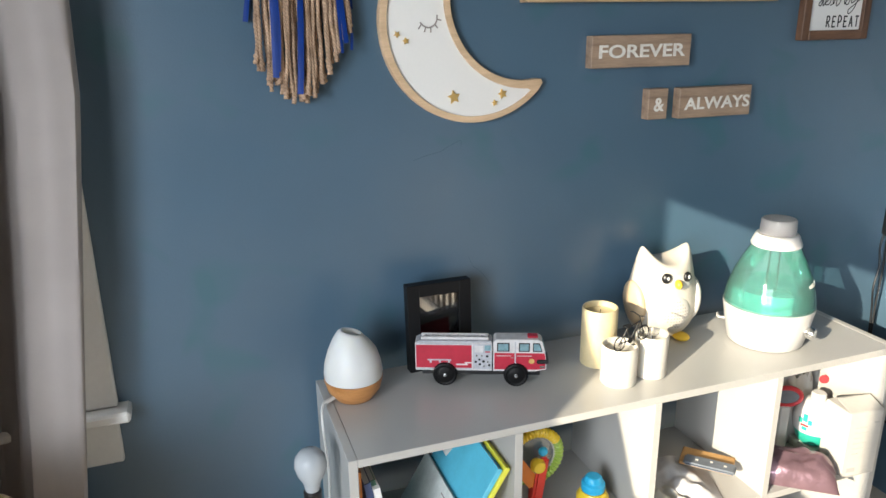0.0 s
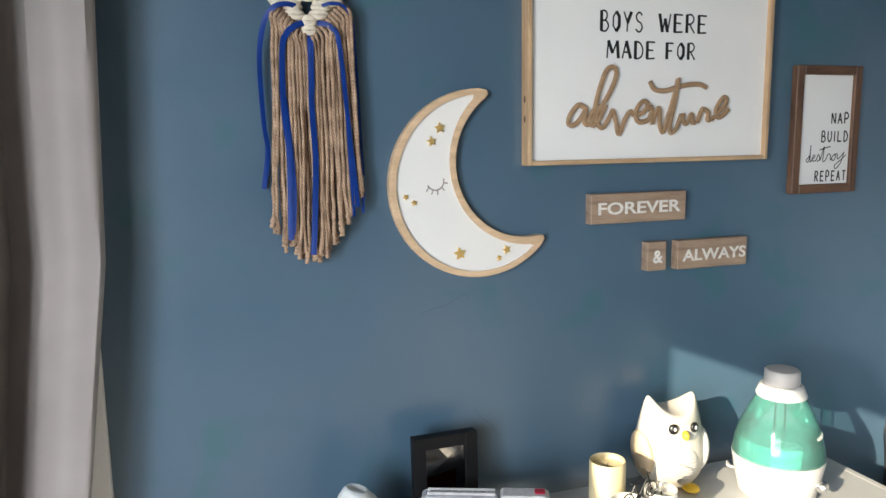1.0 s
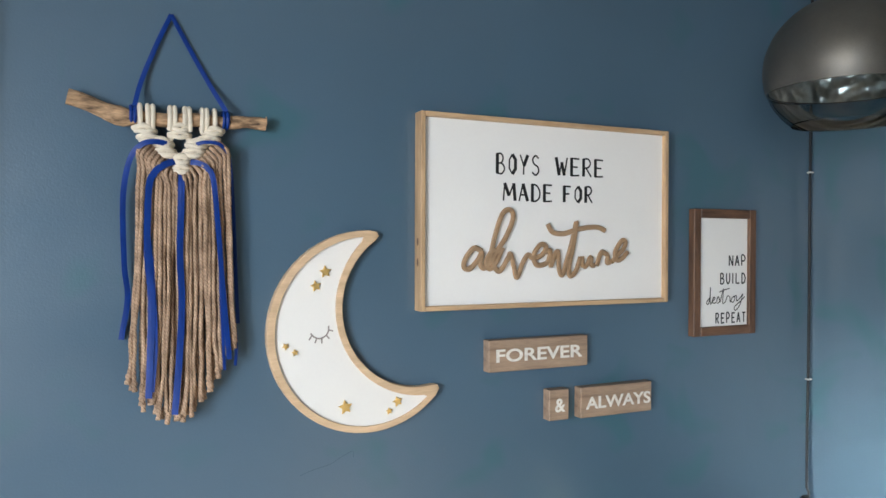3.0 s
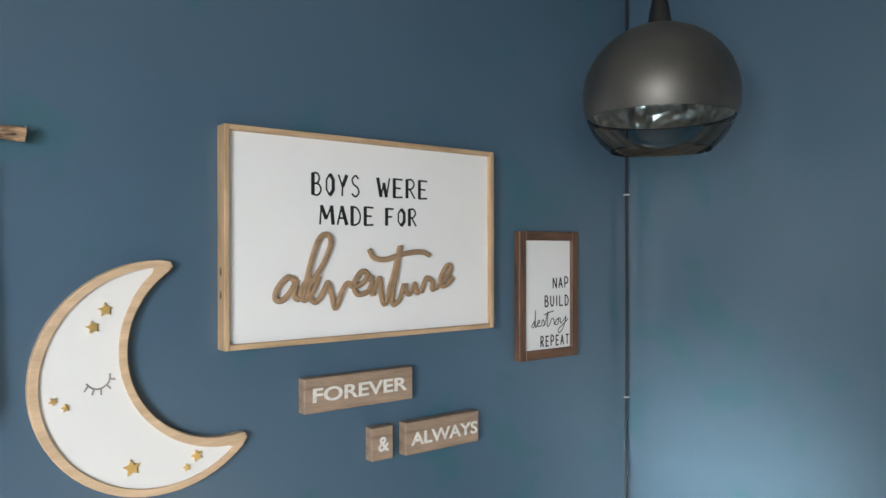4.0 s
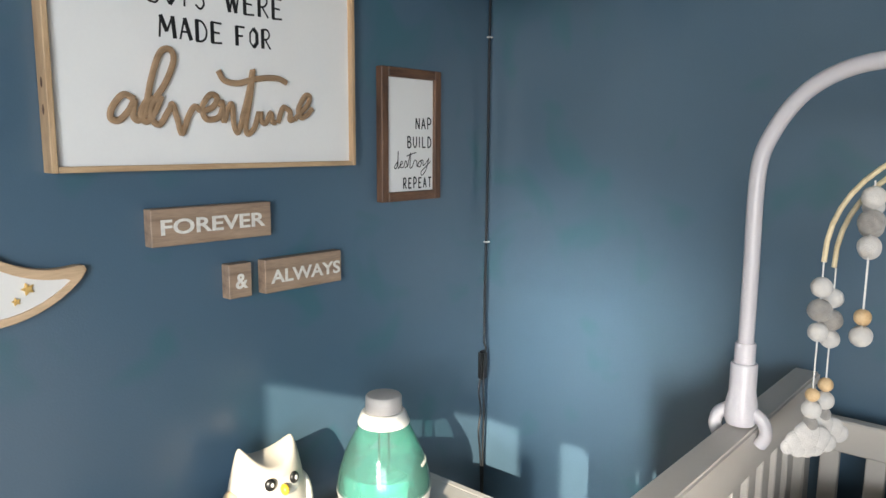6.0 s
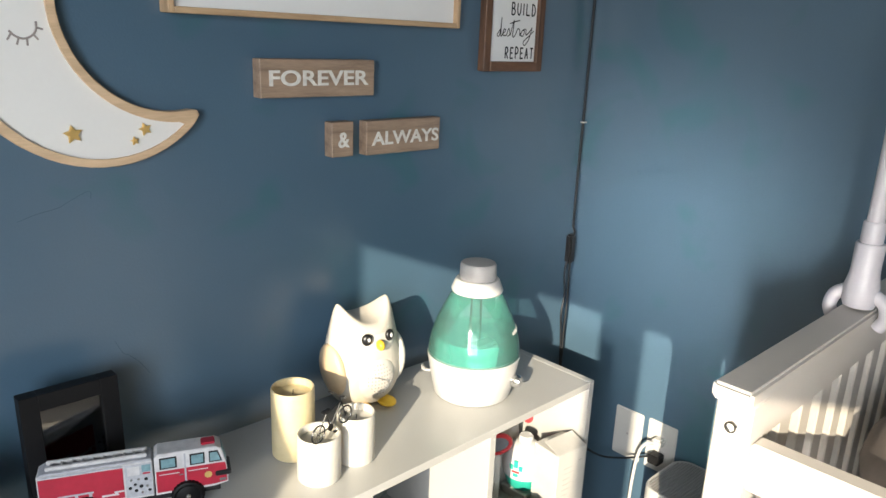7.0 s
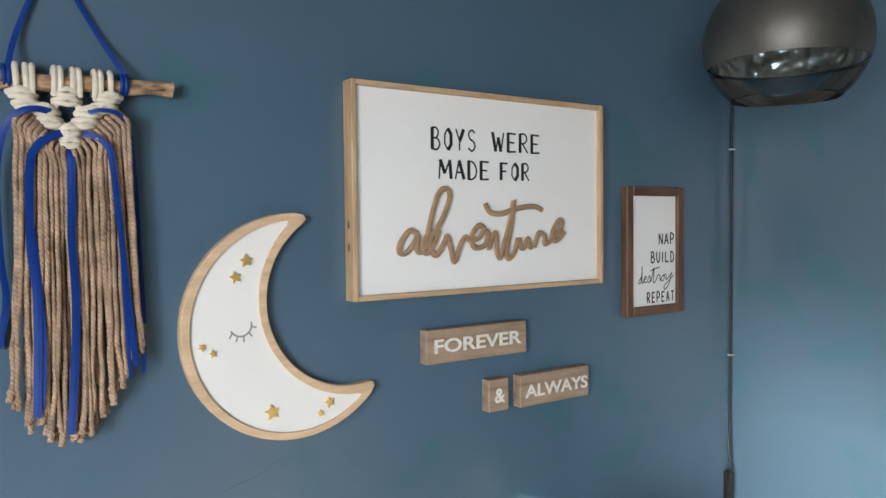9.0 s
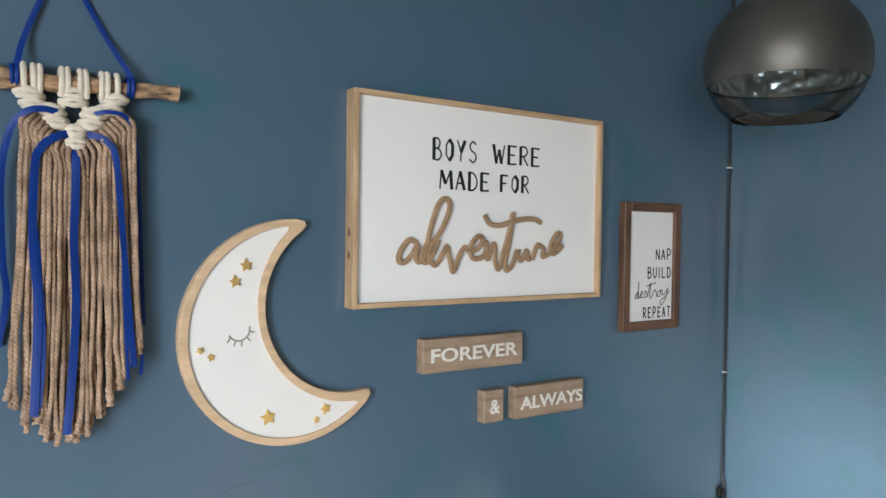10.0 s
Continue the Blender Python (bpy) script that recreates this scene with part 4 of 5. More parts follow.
def fire_truck():
    t = thing("toy_fire_truck", "red and white toy fire truck with printed sides and black wheels", "toy truck", 0.1295, -0.158, SZ, -22.7)
    # local: x along the truck, rear wheel at 0, front wheel at 0.138, near side at y = 0
    W = 0.034
    part("chassis", box(-0.045, 0.185, 0.004, W - 0.004, 0.020, 0.031, 0.001), M_BLACK, t)
    part("rear_body", box(-0.058, 0.092, 0.0, W, 0.030, 0.089, 0.0015), M_PRINTWHITE, t)
    cab = [(0.094, 0.030), (0.176, 0.030), (0.196, 0.034), (0.197, 0.046), (0.195, 0.064), (0.188, 0.092), (0.180, 0.097), (0.099, 0.097), (0.094, 0.092)]
    part("cab", prism(cab, 0.0, W, 0.001), M_PRINTWHITE, t)
    part("roof_deck", prism([(-0.056, 0.0893), (0.090, 0.0893), (0.090, 0.0925), (-0.050, 0.0925)], 0.001, W - 0.001, 0.0006), M_PRINTGREY, t)
    ladder = bmesh.new()
    for y in (0.006, W - 0.012):
        box(-0.047, 0.085, y, y + 0.006, 0.0927, 0.0985, 0.0015, bm=ladder)
    for k in range(10):
        box(-0.042 + k * 0.0135, -0.039 + k * 0.0135, 0.012, W - 0.012, 0.0945, 0.0970, bm=ladder)
    part("ladder", ladder, M_PRINTWHITE, t, "white roof ladder")
    for y0, y1 in ((-0.0008, 0.0), (W, W + 0.0008)):
        f0, f1 = (y0 * 1.5, y1) if y0 < 0 else (y0, y1 + 0.0004)
        g0, g1 = (y0 * 2.0, y1) if y0 < 0 else (y0, y1 + 0.0008)

        def plate(name, x0, x1, z0, z1, mat, label="", layer=0):
            a, b = ((y0, y1), (f0, f1), (g0, g1))[layer]
            part(name, box(x0, x1, a, b, z0, z1), mat, t, label)
        plate("red_side", -0.056, 0.052, 0.0365, 0.0845, M_RED, "printed red side")
        plate("grey_trim", -0.056, 0.052, 0.0855, 0.0882, M_PRINTGREY)
        plate("stripe", -0.056, 0.052, 0.0330, 0.0352, M_PRINTGREY)
        plate("rail_print", -0.034, 0.012, 0.0520, 0.0548, M_PRINTGREY, "", 1)
        for k in range(3):
            plate("rail_post", -0.030 + k * 0.018, -0.026 + k * 0.018, 0.0470, 0.0520, M_PRINTGREY, "", 1)
        part("bolt_stripe", prism([(0.022, 0.0455), (0.040, 0.0455), (0.038, 0.0490), (0.052, 0.0490), (0.052, 0.0465), (0.043, 0.0465), (0.045, 0.0425), (0.022, 0.0425)], f0, f1), M_PRINTWHITE, t, "white zigzag stripe")
        plate("pump_panel", 0.0545, 0.0910, 0.0345, 0.0870, M_PRINTGREY, "printed grey pump panel")
        plate("pump_cover", 0.0575, 0.0740, 0.0700, 0.0840, M_PRINTWHITE, "", 1)
        plate("pump_box", 0.0770, 0.0890, 0.0740, 0.0850, M_WINDOWBLUE, "", 1)
        plate("warning_mark", 0.0780, 0.0880, 0.0700, 0.0725, M_RED, "", 1)
        for kx, kz, q in ((0.060, 0.050, 0.0026), (0.067, 0.055, 0.0022), (0.068, 0.045, 0.0026), (0.075, 0.051, 0.0028), (0.062, 0.063, 0.0020), (0.072, 0.063, 0.0018), (0.082, 0.062, 0.0026), (0.083, 0.050, 0.0020), (0.086, 0.043, 0.0024), (0.076, 0.041, 0.0020)):
            part("gauge", moved(lathe([(0, 0.0004), (q, 0.0003), (q, 0)], 10), pose(kx, f0 if y0 < 0 else f1, kz, 90 if y0 < 0 else -90)), M_BLACKINK if q > 0.0021 else M_CHROME, t)
        plate("red_side", 0.0960, 0.1350, 0.0345, 0.0690, M_RED)
        part("red_side", prism([(0.1375, 0.0345), (0.1770, 0.0345), (0.1945, 0.0370), (0.1940, 0.0620), (0.1925, 0.0690), (0.1375, 0.0690)], y0, y1), M_RED, t)
        for k in range(2):
            plate("printed_line", 0.1000 + 0.040 * k, 0.1280 + 0.040 * k, 0.0628, 0.0640, M_PRINTWHITE, "", 1)
        plate("door_seam", 0.1350, 0.1375, 0.0345, 0.0930, M_PRINTGREY, "", 1)
        plate("door_handle", 0.1275, 0.1330, 0.0590, 0.0605, M_CHROME, "", 2)
        part("badge", moved(lathe([(0, 0.0006), (0.0055, 0.0004), (0.0055, 0)], 14), pose(0.168, f0 if y0 < 0 else f1, 0.0525, 90 if y0 < 0 else -90)), M_GOLD, t, "round gold badge")
        for outline in ([(0.1010, 0.0725), (0.1250, 0.0725), (0.1250, 0.0905), (0.1010, 0.0905)], [(0.1430, 0.0725), (0.1640, 0.0725), (0.1640, 0.0905), (0.1430, 0.0905)], [(0.1700, 0.0725), (0.1885, 0.0725), (0.1830, 0.0905), (0.1700, 0.0905)]):
            part("window", prism(outline, f0, f1), M_BLACKINK, t, "printed cab window")
            mx, mz = sum(p[0] for p in outline) / 4, sum(p[1] for p in outline) / 4
            inner = [(mx + (x - mx) * 0.80, mz + (z - mz) * 0.78) for x, z in outline]
            part("window_glass", prism(inner, g0, g1), M_WINDOWBLUE, t)
        plate("headlight", 0.1840, 0.1930, 0.0385, 0.0430, M_CHROME, "", 1)
    part("windscreen", moved(box(-0.001, 0.0006, 0.005, W - 0.005, -0.012, 0.012), pose(0.1922, 0, 0.079, 0, -14, 0)), M_WINDOWBLUE, t)
    part("bumper", box(0.178, 0.201, -0.003, W + 0.003, 0.0470, 0.0560, 0.002), M_BLACK, t, "black front bumper")
    part("beacon", box(0.160, 0.180, 0.008, W - 0.008, 0.0972, 0.1005, 0.0012, seg=2), M_RED, t)
    for x in (0.0, 0.138):
        for y in (-0.008, W - 0.006):
            n = 48
            wheel = lathe([(0, -0.007), (0.0150, -0.007), (0.0170, -0.0055), (0.0200, -0.007), (0.0232, -0.0055), (0.0240, 0.0), (0.0232, 0.0055), (0.0200, 0.007), (0.0170, 0.0055), (0.0150, 0.007), (0, 0.007)], n)
            for v in wheel.verts:
                q = math.hypot(v.co.x, v.co.y)
                if q > 0.0225:
                    k = round(math.atan2(v.co.y, v.co.x) / (2 * math.pi) * n)
                    v.co.x *= 1.015 if k % 2 else 0.965
                    v.co.y *= 1.015 if k % 2 else 0.965
            moved(wheel, pose(x, y + 0.007, 0.0242, 90))
            wh = part("wheel", wheel, M_RUBBER, t, "black ribbed toy wheel", smooth=True)
            hub = lathe([(0, 0.0024), (0.003, 0.002), (0.0042, 0.0)], 14)
            part("hub", moved(hub, pose(x, y - 0.0002 if y < 0 else y + 0.0142, 0.0242, 90 if y < 0 else -90)), M_CHROME, wh, "bright metal hub")


fire_truck()


def candle(x, y, r, h, mat, label, wall=0.004, deep=0.012):
    c = thing("candle", label, "candle", x, y, SZ, group="pillar candles")
    part("wax", lathe([(0, 0), (r - 0.002, 0), (r, 0.003), (r, h - 0.003), (r - 0.0015, h), (r - wall, h - 0.001), (r - wall - 0.001, h - deep), (0, h - deep - 0.002)], 48), mat, c, smooth=True)
    part("wick", tube([(0, 0, h - deep - 0.003), (0.001, 0, h - deep + 0.006)], 0.0009, 6), M_BLACK, c)


candle(0.459, -0.180, 0.0365, 0.124, M_IVORY, "tall ivory pillar candle with a hollow top")
candle(0.452, -0.268, 0.0355, 0.080, M_WAX, "short white pillar candle with a hollow top")
candle(0.530, -0.262, 0.0325, 0.088, M_WAX, "short white pillar candle with a hollow top")


def bicycle():
    b = thing("miniature_bicycle", "tiny black metal bicycle model balanced on the candles", "figurine", 0.434, -0.293, SZ + 0.0795, 13)
    r = 0.0145
    for x in (0.0, 0.063):
        z = r if x < 0.01 else r + 0.0085
        ring = [(x + r * math.cos(a), 0, z + r * math.sin(a)) for a in [2 * math.pi * k / 28 for k in range(29)]]
        w = part("wheel", tube(ring, 0.0014, 6), M_BLACK, b, smooth=True)
        sp = bmesh.new()
        for k in range(7):
            a = math.pi * k / 7
            tube([(x - r * math.cos(a), 0, z - r * math.sin(a)), (x + r * math.cos(a), 0, z + r * math.sin(a))], 0.0004, 4, bm=sp)
        part("spoke", sp, M_BLACK, w)
    joints = {"rear": (0, 0, r), "crank": (0.027, 0, r + 0.001), "seat": (0.018, 0, 0.042), "head": (0.052, 0, 0.050), "front": (0.063, 0, r + 0.0085), "bar": (0.049, 0, 0.061)}
    for p, q in (("rear", "crank"), ("rear", "seat"), ("crank", "seat"), ("crank", "head"), ("seat", "head"), ("bar", "front")):
        part("tube", tube([joints[p], joints[q]], 0.0012, 6), M_BLACK, b)
    part("saddle", box(0.008, 0.026, -0.0035, 0.0035, 0.046, 0.0495, 0.001), M_BLACK, b)
    part("saddle_post", tube([(0.018, 0, 0.040), (0.017, 0, 0.047)], 0.001, 6), M_BLACK, b)
    part("handlebar", tube(smooth_line([(0.042, -0.017, 0.066), (0.048, -0.013, 0.064), (0.049, 0, 0.061), (0.048, 0.013, 0.064), (0.042, 0.017, 0.066)], 4), 0.0011, 6), M_BLACK, b)
    part("crank", moved(lathe([(0, -0.0006), (0.006, -0.0006), (0.006, 0.0006), (0, 0.0006)], 16), pose(0.027, -0.001, r + 0.001, 90)), M_BLACK, b)
    part("pedal", box(0.030, 0.037, -0.007, -0.002, 0.006, 0.0075), M_BLACK, b)


bicycle()


def owl():
    o = thing("owl_night_light", "white plastic owl night light with a tan, shaded left wing and yellow feet", "night light", 0.669, -0.094, SZ, -7)
    o.scale = (1.05, 1.05, 1.175)
    prof = [(0.0, 0.003), (0.040, 0.003), (0.056, 0.012), (0.069, 0.030), (0.0755, 0.055), (0.0745, 0.078), (0.0705, 0.102), (0.0655, 0.124), (0.0600, 0.138), (0.050, 0.145), (0.036, 0.147), (0.018, 0.148), (0.0, 0.148)]
    line = smooth_line([(r, 0, z) for r, z in prof], 5)
    bm = lathe([(max(p.x, 0.0), p.z) for p in line], 72)
    for v in bm.verts:
        # the crown of the head sweeps up into two pointed ears
        up = max(0.0, (v.co.z - 0.085) / 0.063)
        side = min(1.0, abs(v.co.x) / 0.056)
        lift = up * up * side ** 2.2
        v.co.y *= 0.86 * (1 - 0.62 * lift * (1 if v.co.y > 0 else 0.75))
        v.co.z += 0.042 * lift
        v.co.x *= 1 - 0.10 * lift
    part("body", bm, M_OWLTAN, o, "glossy cream body with pointed ears", smooth=True)

    def blob(name, mat, c, s, rot=(0, 0, 0), label="", parent=None, n=24):
        g = bmesh.new()
        bmesh.ops.create_uvsphere(g, u_segments=n, v_segments=n // 2, radius=1)
        moved(g, pose(*c, *rot) @ Matrix.Diagonal((*s, 1)))
        return part(name, g, mat, parent or o, label, smooth=True)
    for sx in (-1, 1):
        # left wing only: tan plastic with the candle's shadow mixed into its colour
        blob("wing", M_OWLWING_SHADED if sx < 0 else M_OWL, (sx * 0.062, -0.004, 0.066), (0.018, 0.042, 0.046), (0, sx * 8, 0), "folded side wing")
        eye = blob("eye", M_BLACK, (sx * 0.0235, -0.0580, 0.128), (0.0098, 0.0060, 0.0098), (-8, 0, sx * 18), "black eye")
        blob("glint", M_WHITEPLASTIC, (sx * 0.0235 + 0.001, -0.0626, 0.129), (0.0040, 0.0022, 0.0042), (-8, 0, sx * 18), parent=eye, n=12)
        blob("foot", M_YELLOW, (sx * 0.026, -0.050, 0.006), (0.017, 0.020, 0.007), label="yellow foot")
    blob("face", M_OWL, (0.0, -0.030, 0.112), (0.050, 0.0305, 0.034), (-6, 0, 0), "white heart-shaped face")
    beak = blob("beak", M_YELLOW, (0.0, -0.066, 0.117), (0.0075, 0.010, 0.0085), (20, 0, 0), "yellow beak")
    blob("belly", M_OWL, (0.0, -0.042, 0.058), (0.043, 0.031, 0.044), (0, 0, 0), "round speaker belly")
    dots = bmesh.new()
    for i in range(-4, 5):
        for k in range(-4, 5):
            if i * i + k * k > 17:
                continue
            x, z = i * 0.0062, k * 0.0062
            q = 1 - (x / 0.043) ** 2 - (z / 0.044) ** 2
            y = -0.042 - 0.031 * math.sqrt(max(q, 0))
            d = lathe([(0, 0.0003), (0.0011, 0.0003), (0.0011, -0.0004)], 6)
            merge(dots, moved(d, pose(x, y, 0.058 + z, 90)))
    tagged(part("speaker_holes", dots, M_GREYINK, o), kind="stuff")


owl()


def humidifier():
    h = thing("humidifier", "cool mist humidifier with clear teal tank on a white base", "humidifier", 0.862, -0.214, SZ)
    h.scale = (1.03, 1.03, 1.06)
    part("base", lathe([(0, 0), (0.071, 0), (0.076, 0.004), (0.085, 0.045), (0.091, 0.080), (0.091, 0.084), (0, 0.084)], 56), M_WHITEPLASTIC, h, "white base", smooth=True)
    tank = [(0.0905, 0.0845), (0.0895, 0.100), (0.086, 0.118), (0.075, 0.150), (0.062, 0.178), (0.050, 0.200), (0.047, 0.206)]
    part("tank", lathe(tank, 56), M_TEAL, h, "clear teal water tank", smooth=True)
    part("water", lathe([(0, 0.0865), (0.0875, 0.0865), (0.086, 0.100), (0.083, 0.116), (0.081, 0.1215), (0, 0.1215)], 48), M_TEALCAP, h, "teal tinted water", smooth=True)
    part("inner_tube", lathe([(0.0, 0.086), (0.013, 0.086), (0.011, 0.20), (0, 0.20)], 20), clear("inner_clear", (0.75, 0.92, 0.88), 0.05, 1.4), h, smooth=True)
    part("inner_block", box(-0.035, 0.025, -0.045, -0.010, 0.087, 0.112, 0.006, seg=2), M_WHITEPLASTIC, h)
    part("collar", lathe([(0.0485, 0.2065), (0.050, 0.210), (0.043, 0.228), (0.040, 0.231), (0, 0.231)], 48), M_WHITEPLASTIC, h, "white collar", smooth=True)
    part("cap", lathe([(0.0, 0.2315), (0.0345, 0.2315), (0.0355, 0.234), (0.0345, 0.258), (0.032, 0.261), (0.026, 0.262), (0, 0.2605)], 48), M_GREYPLASTIC, h, "pale grey mist cap", smooth=True)
    # brand mark as plain shape
    mark = bmesh.new()
    for k in range(6):
        a = radians(-72 + 5.2 * k)
        r0 = 0.0805
        box(-0.0024, 0.0024, -0.0003, 0.0003, -0.0028 - 0.0006 * (k % 2), 0.0028 + 0.001 * (k % 3), bm=mark)
        mark.verts.ensure_lookup_table()
        bmesh.ops.transform(mark, matrix=pose(r0 * math.cos(a), r0 * math.sin(a), 0.137, -20, 0, math.degrees(a) + 90), verts=mark.verts[-8:])
    part("printed_mark", mark, M_WHITEINK, h)
    knob = lathe([(0.012, 0), (0.0125, 0.010), (0.010, 0.016), (0, 0.017)], 24)
    part("knob", moved(knob, pose(0.030, -0.080, 0.042, 90, 0, 20)), M_CHROME, h, "shiny round control knob", smooth=True)
    part("cable", tube(smooth_line([(-0.02, 0.08, 0.02), (-0.03, 0.11, 0.012), (-0.01, 0.135, 0.008), (0.02, 0.145, -0.05)], 5), 0.0025, 6), M_WHITEPLASTIC, h)


humidifier()


# ---------------- outlets, cables, air purifier ----------------
def wall_plate(y0, y1, z0, z1, sockets):
    p = thing("outlet_plate", "white plastic wall plate" + (" with a plugged-in cable" if sockets else " with a single screw"), "outlet", ROOM_R, (y0 + y1) / 2, (z0 + z1) / 2, group="wall plates")
    hw, hh = (y1 - y0) / 2, (z1 - z0) / 2
    part("plate", box(-0.006, -0.0005, -hw, hw, -hh, hh, 0.0025, seg=2), M_WHITEPLASTIC, p)
    if sockets:
        for z in (-0.022, 0.022):
            part("socket", box(-0.0075, -0.0055, -0.016, 0.016, z - 0.014, z + 0.014, 0.001), M_WHITEPLASTIC, p)
        part("adapter", box(-0.040, -0.0075, -0.016, 0.016, -0.036, -0.010, 0.003, seg=2), M_BLACK, p, "black plug")
        part("cable", tube(smooth_line([(-0.03, 0.014, -0.02), (-0.05, 0.08, -0.05), (-0.06, 0.15, -0.07), (-0.07, 0.22, -0.05), (-0.06, 0.28, -0.03)], 7), 0.003, 6), M_CORD, p, "black cable", smooth=True)
        part("plug", box(-0.034, -0.0075, -0.013, 0.013, 0.010, 0.034, 0.004, seg=2), M_WHITEPLASTIC, p)
        part("cable", tube(smooth_line([(-0.030, 0.004, 0.020), (-0.055, 0.012, 0.028), (-0.066, 0.026, 0.0), (-0.064, 0.036, -0.08), (-0.062, 0.04, -0.2), (-0.06, 0.04, -0.30)], 7), 0.0042, 8), M_WHITEPLASTIC, p, "thick white cable", smooth=True)
    else:
        part("screw", moved(lathe([(0, 0.0012), (0.003, 0.001), (0.003, 0)], 10), pose(-0.006, 0, 0, 0, -90, 0)), M_GREYPLASTIC, p)


wall_plate(-0.285, -0.200, 0.236, 0.378, False)
wall_plate(-0.383, -0.300, 0.238, 0.380, True)


def air_purifier():
    a = thing("air_purifier", "white air purifier with a grey ribbed grille on top", "air purifier", 1.366, -0.480, 0)
    w, d, r, H = 0.095, 0.085, 0.045, 0.310

    def outline(w, d, r):
        out = []
        for cx, cy, a0 in ((w - r, d - r, 0), (-w + r, d - r, 90), (-w + r, -d + r, 180), (w - r, -d + r, 270)):
            for k in range(9):
                an = radians(a0 + 90 * k / 8)
                out.append((cx + r * math.cos(an), cy + r * math.sin(an)))
        return out

    def loft(levels):
        bm = bmesh.new()
        rings = [[bm.verts.new((x, y, z)) for x, y in outline(w + o, d + o, r + o)] for o, z in levels]
        n = len(rings[0])
        for p, q in zip(rings, rings[1:]):
            for k in range(n):
                bm.faces.new((p[k], p[(k + 1) % n], q[(k + 1) % n], q[k]))
        bm.faces.new(rings[0])
        bm.faces.new(rings[-1])
        return bm
    part("body", loft([(-0.004, 0), (0, 0.004), (0, H - 0.006), (-0.003, H), (-0.007, H), (-0.008, H - 0.006)]), M_WHITEPLASTIC, a, "white body", smooth=True)
    for k in range(22):
        y = -d + 0.014 + k * (2 * d - 0.028) / 21
        over = max(0.0, abs(y) - (d - r))
        hx = w - r + math.sqrt(max(0, (r - 0.009) ** 2 - over ** 2)) if over < r - 0.009 else w - r
        part("grille_slat", box(-hx, hx, y - 0.0022, y + 0.0022, H - 0.0058, H - 0.0005), M_GREYPLASTIC, a)


air_purifier()


# ---------------- crib ----------------
CX0, CX1, CY0, CY1 = 0.640, 1.400, -0.810, -2.20


def crib():
    c = thing("crib", "cream white wooden baby crib with slatted sides", "crib")

    def end(y):
        s = -1 if y > -1.5 else 1
        part("top_cap", box(CX0 - 0.014, CX1 + 0.014, min(y, y + s * 0.048), max(y, y + s * 0.048), 0.928, 0.950, 0.004, seg=2), M_CRIB, c)
        ya, yb = sorted((y + s * 0.010, y + s * 0.038))
        part("end_rail", box(CX0 + 0.045, CX1 - 0.045, ya, yb, 0.862, 0.928, 0.002), M_CRIB, c)
        part("end_rail", box(CX0 + 0.045, CX1 - 0.045, ya, yb, 0.20, 0.27, 0.002), M_CRIB, c)
        n = 9
        for k in range(n):
            x = CX0 + 0.045 + (CX1 - CX0 - 0.09) * (k + 0.5) / n
            part("slat", box(x - 0.0195, x + 0.0195, ya + 0.007, yb - 0.007, 0.27, 0.862, 0.002), M_CRIB, c)
        for x in (CX0, CX1 - 0.045):
            yy = sorted((y + s * 0.002, y + s * 0.046))
            part("post", box(x, x + 0.045, yy[0], yy[1], 0, 0.928, 0.003), M_CRIB, c)
    end(CY0)
    end(CY1)
    for x in (CX0 + 0.008, CX1 - 0.036):
        part("side_rail", box(x, x + 0.028, CY1 + 0.046, CY0 - 0.046, 0.818, 0.880, 0.003), M_CRIB, c)
        part("side_rail", box(x, x + 0.028, CY1 + 0.046, CY0 - 0.046, 0.20, 0.27, 0.003), M_CRIB, c)
        n = 17
        for k in range(n):
            y = CY0 - 0.046 + (CY1 - CY0 + 0.092) * (k + 0.5) / n
            part("slat", box(x + 0.007, x + 0.021, y - 0.0165, y + 0.0165, 0.27, 0.818, 0.002), M_CRIB, c)
    ringpts = [(CX0 - 0.001, CY0 - 0.024 + 0.006 * math.cos(a), 0.895 + 0.006 * math.sin(a)) for a in [2 * math.pi * k / 20 for k in range(21)]]
    part("bolt", tube(ringpts, 0.0022, 6, up=(1, 0, 0)), M_CHROME, c, "metal bolt socket")
    part("mattress_support", box(CX0 + 0.04, CX1 - 0.04, CY1 + 0.05, CY0 - 0.05, 0.51, 0.53), M_CRIB, c)


crib()


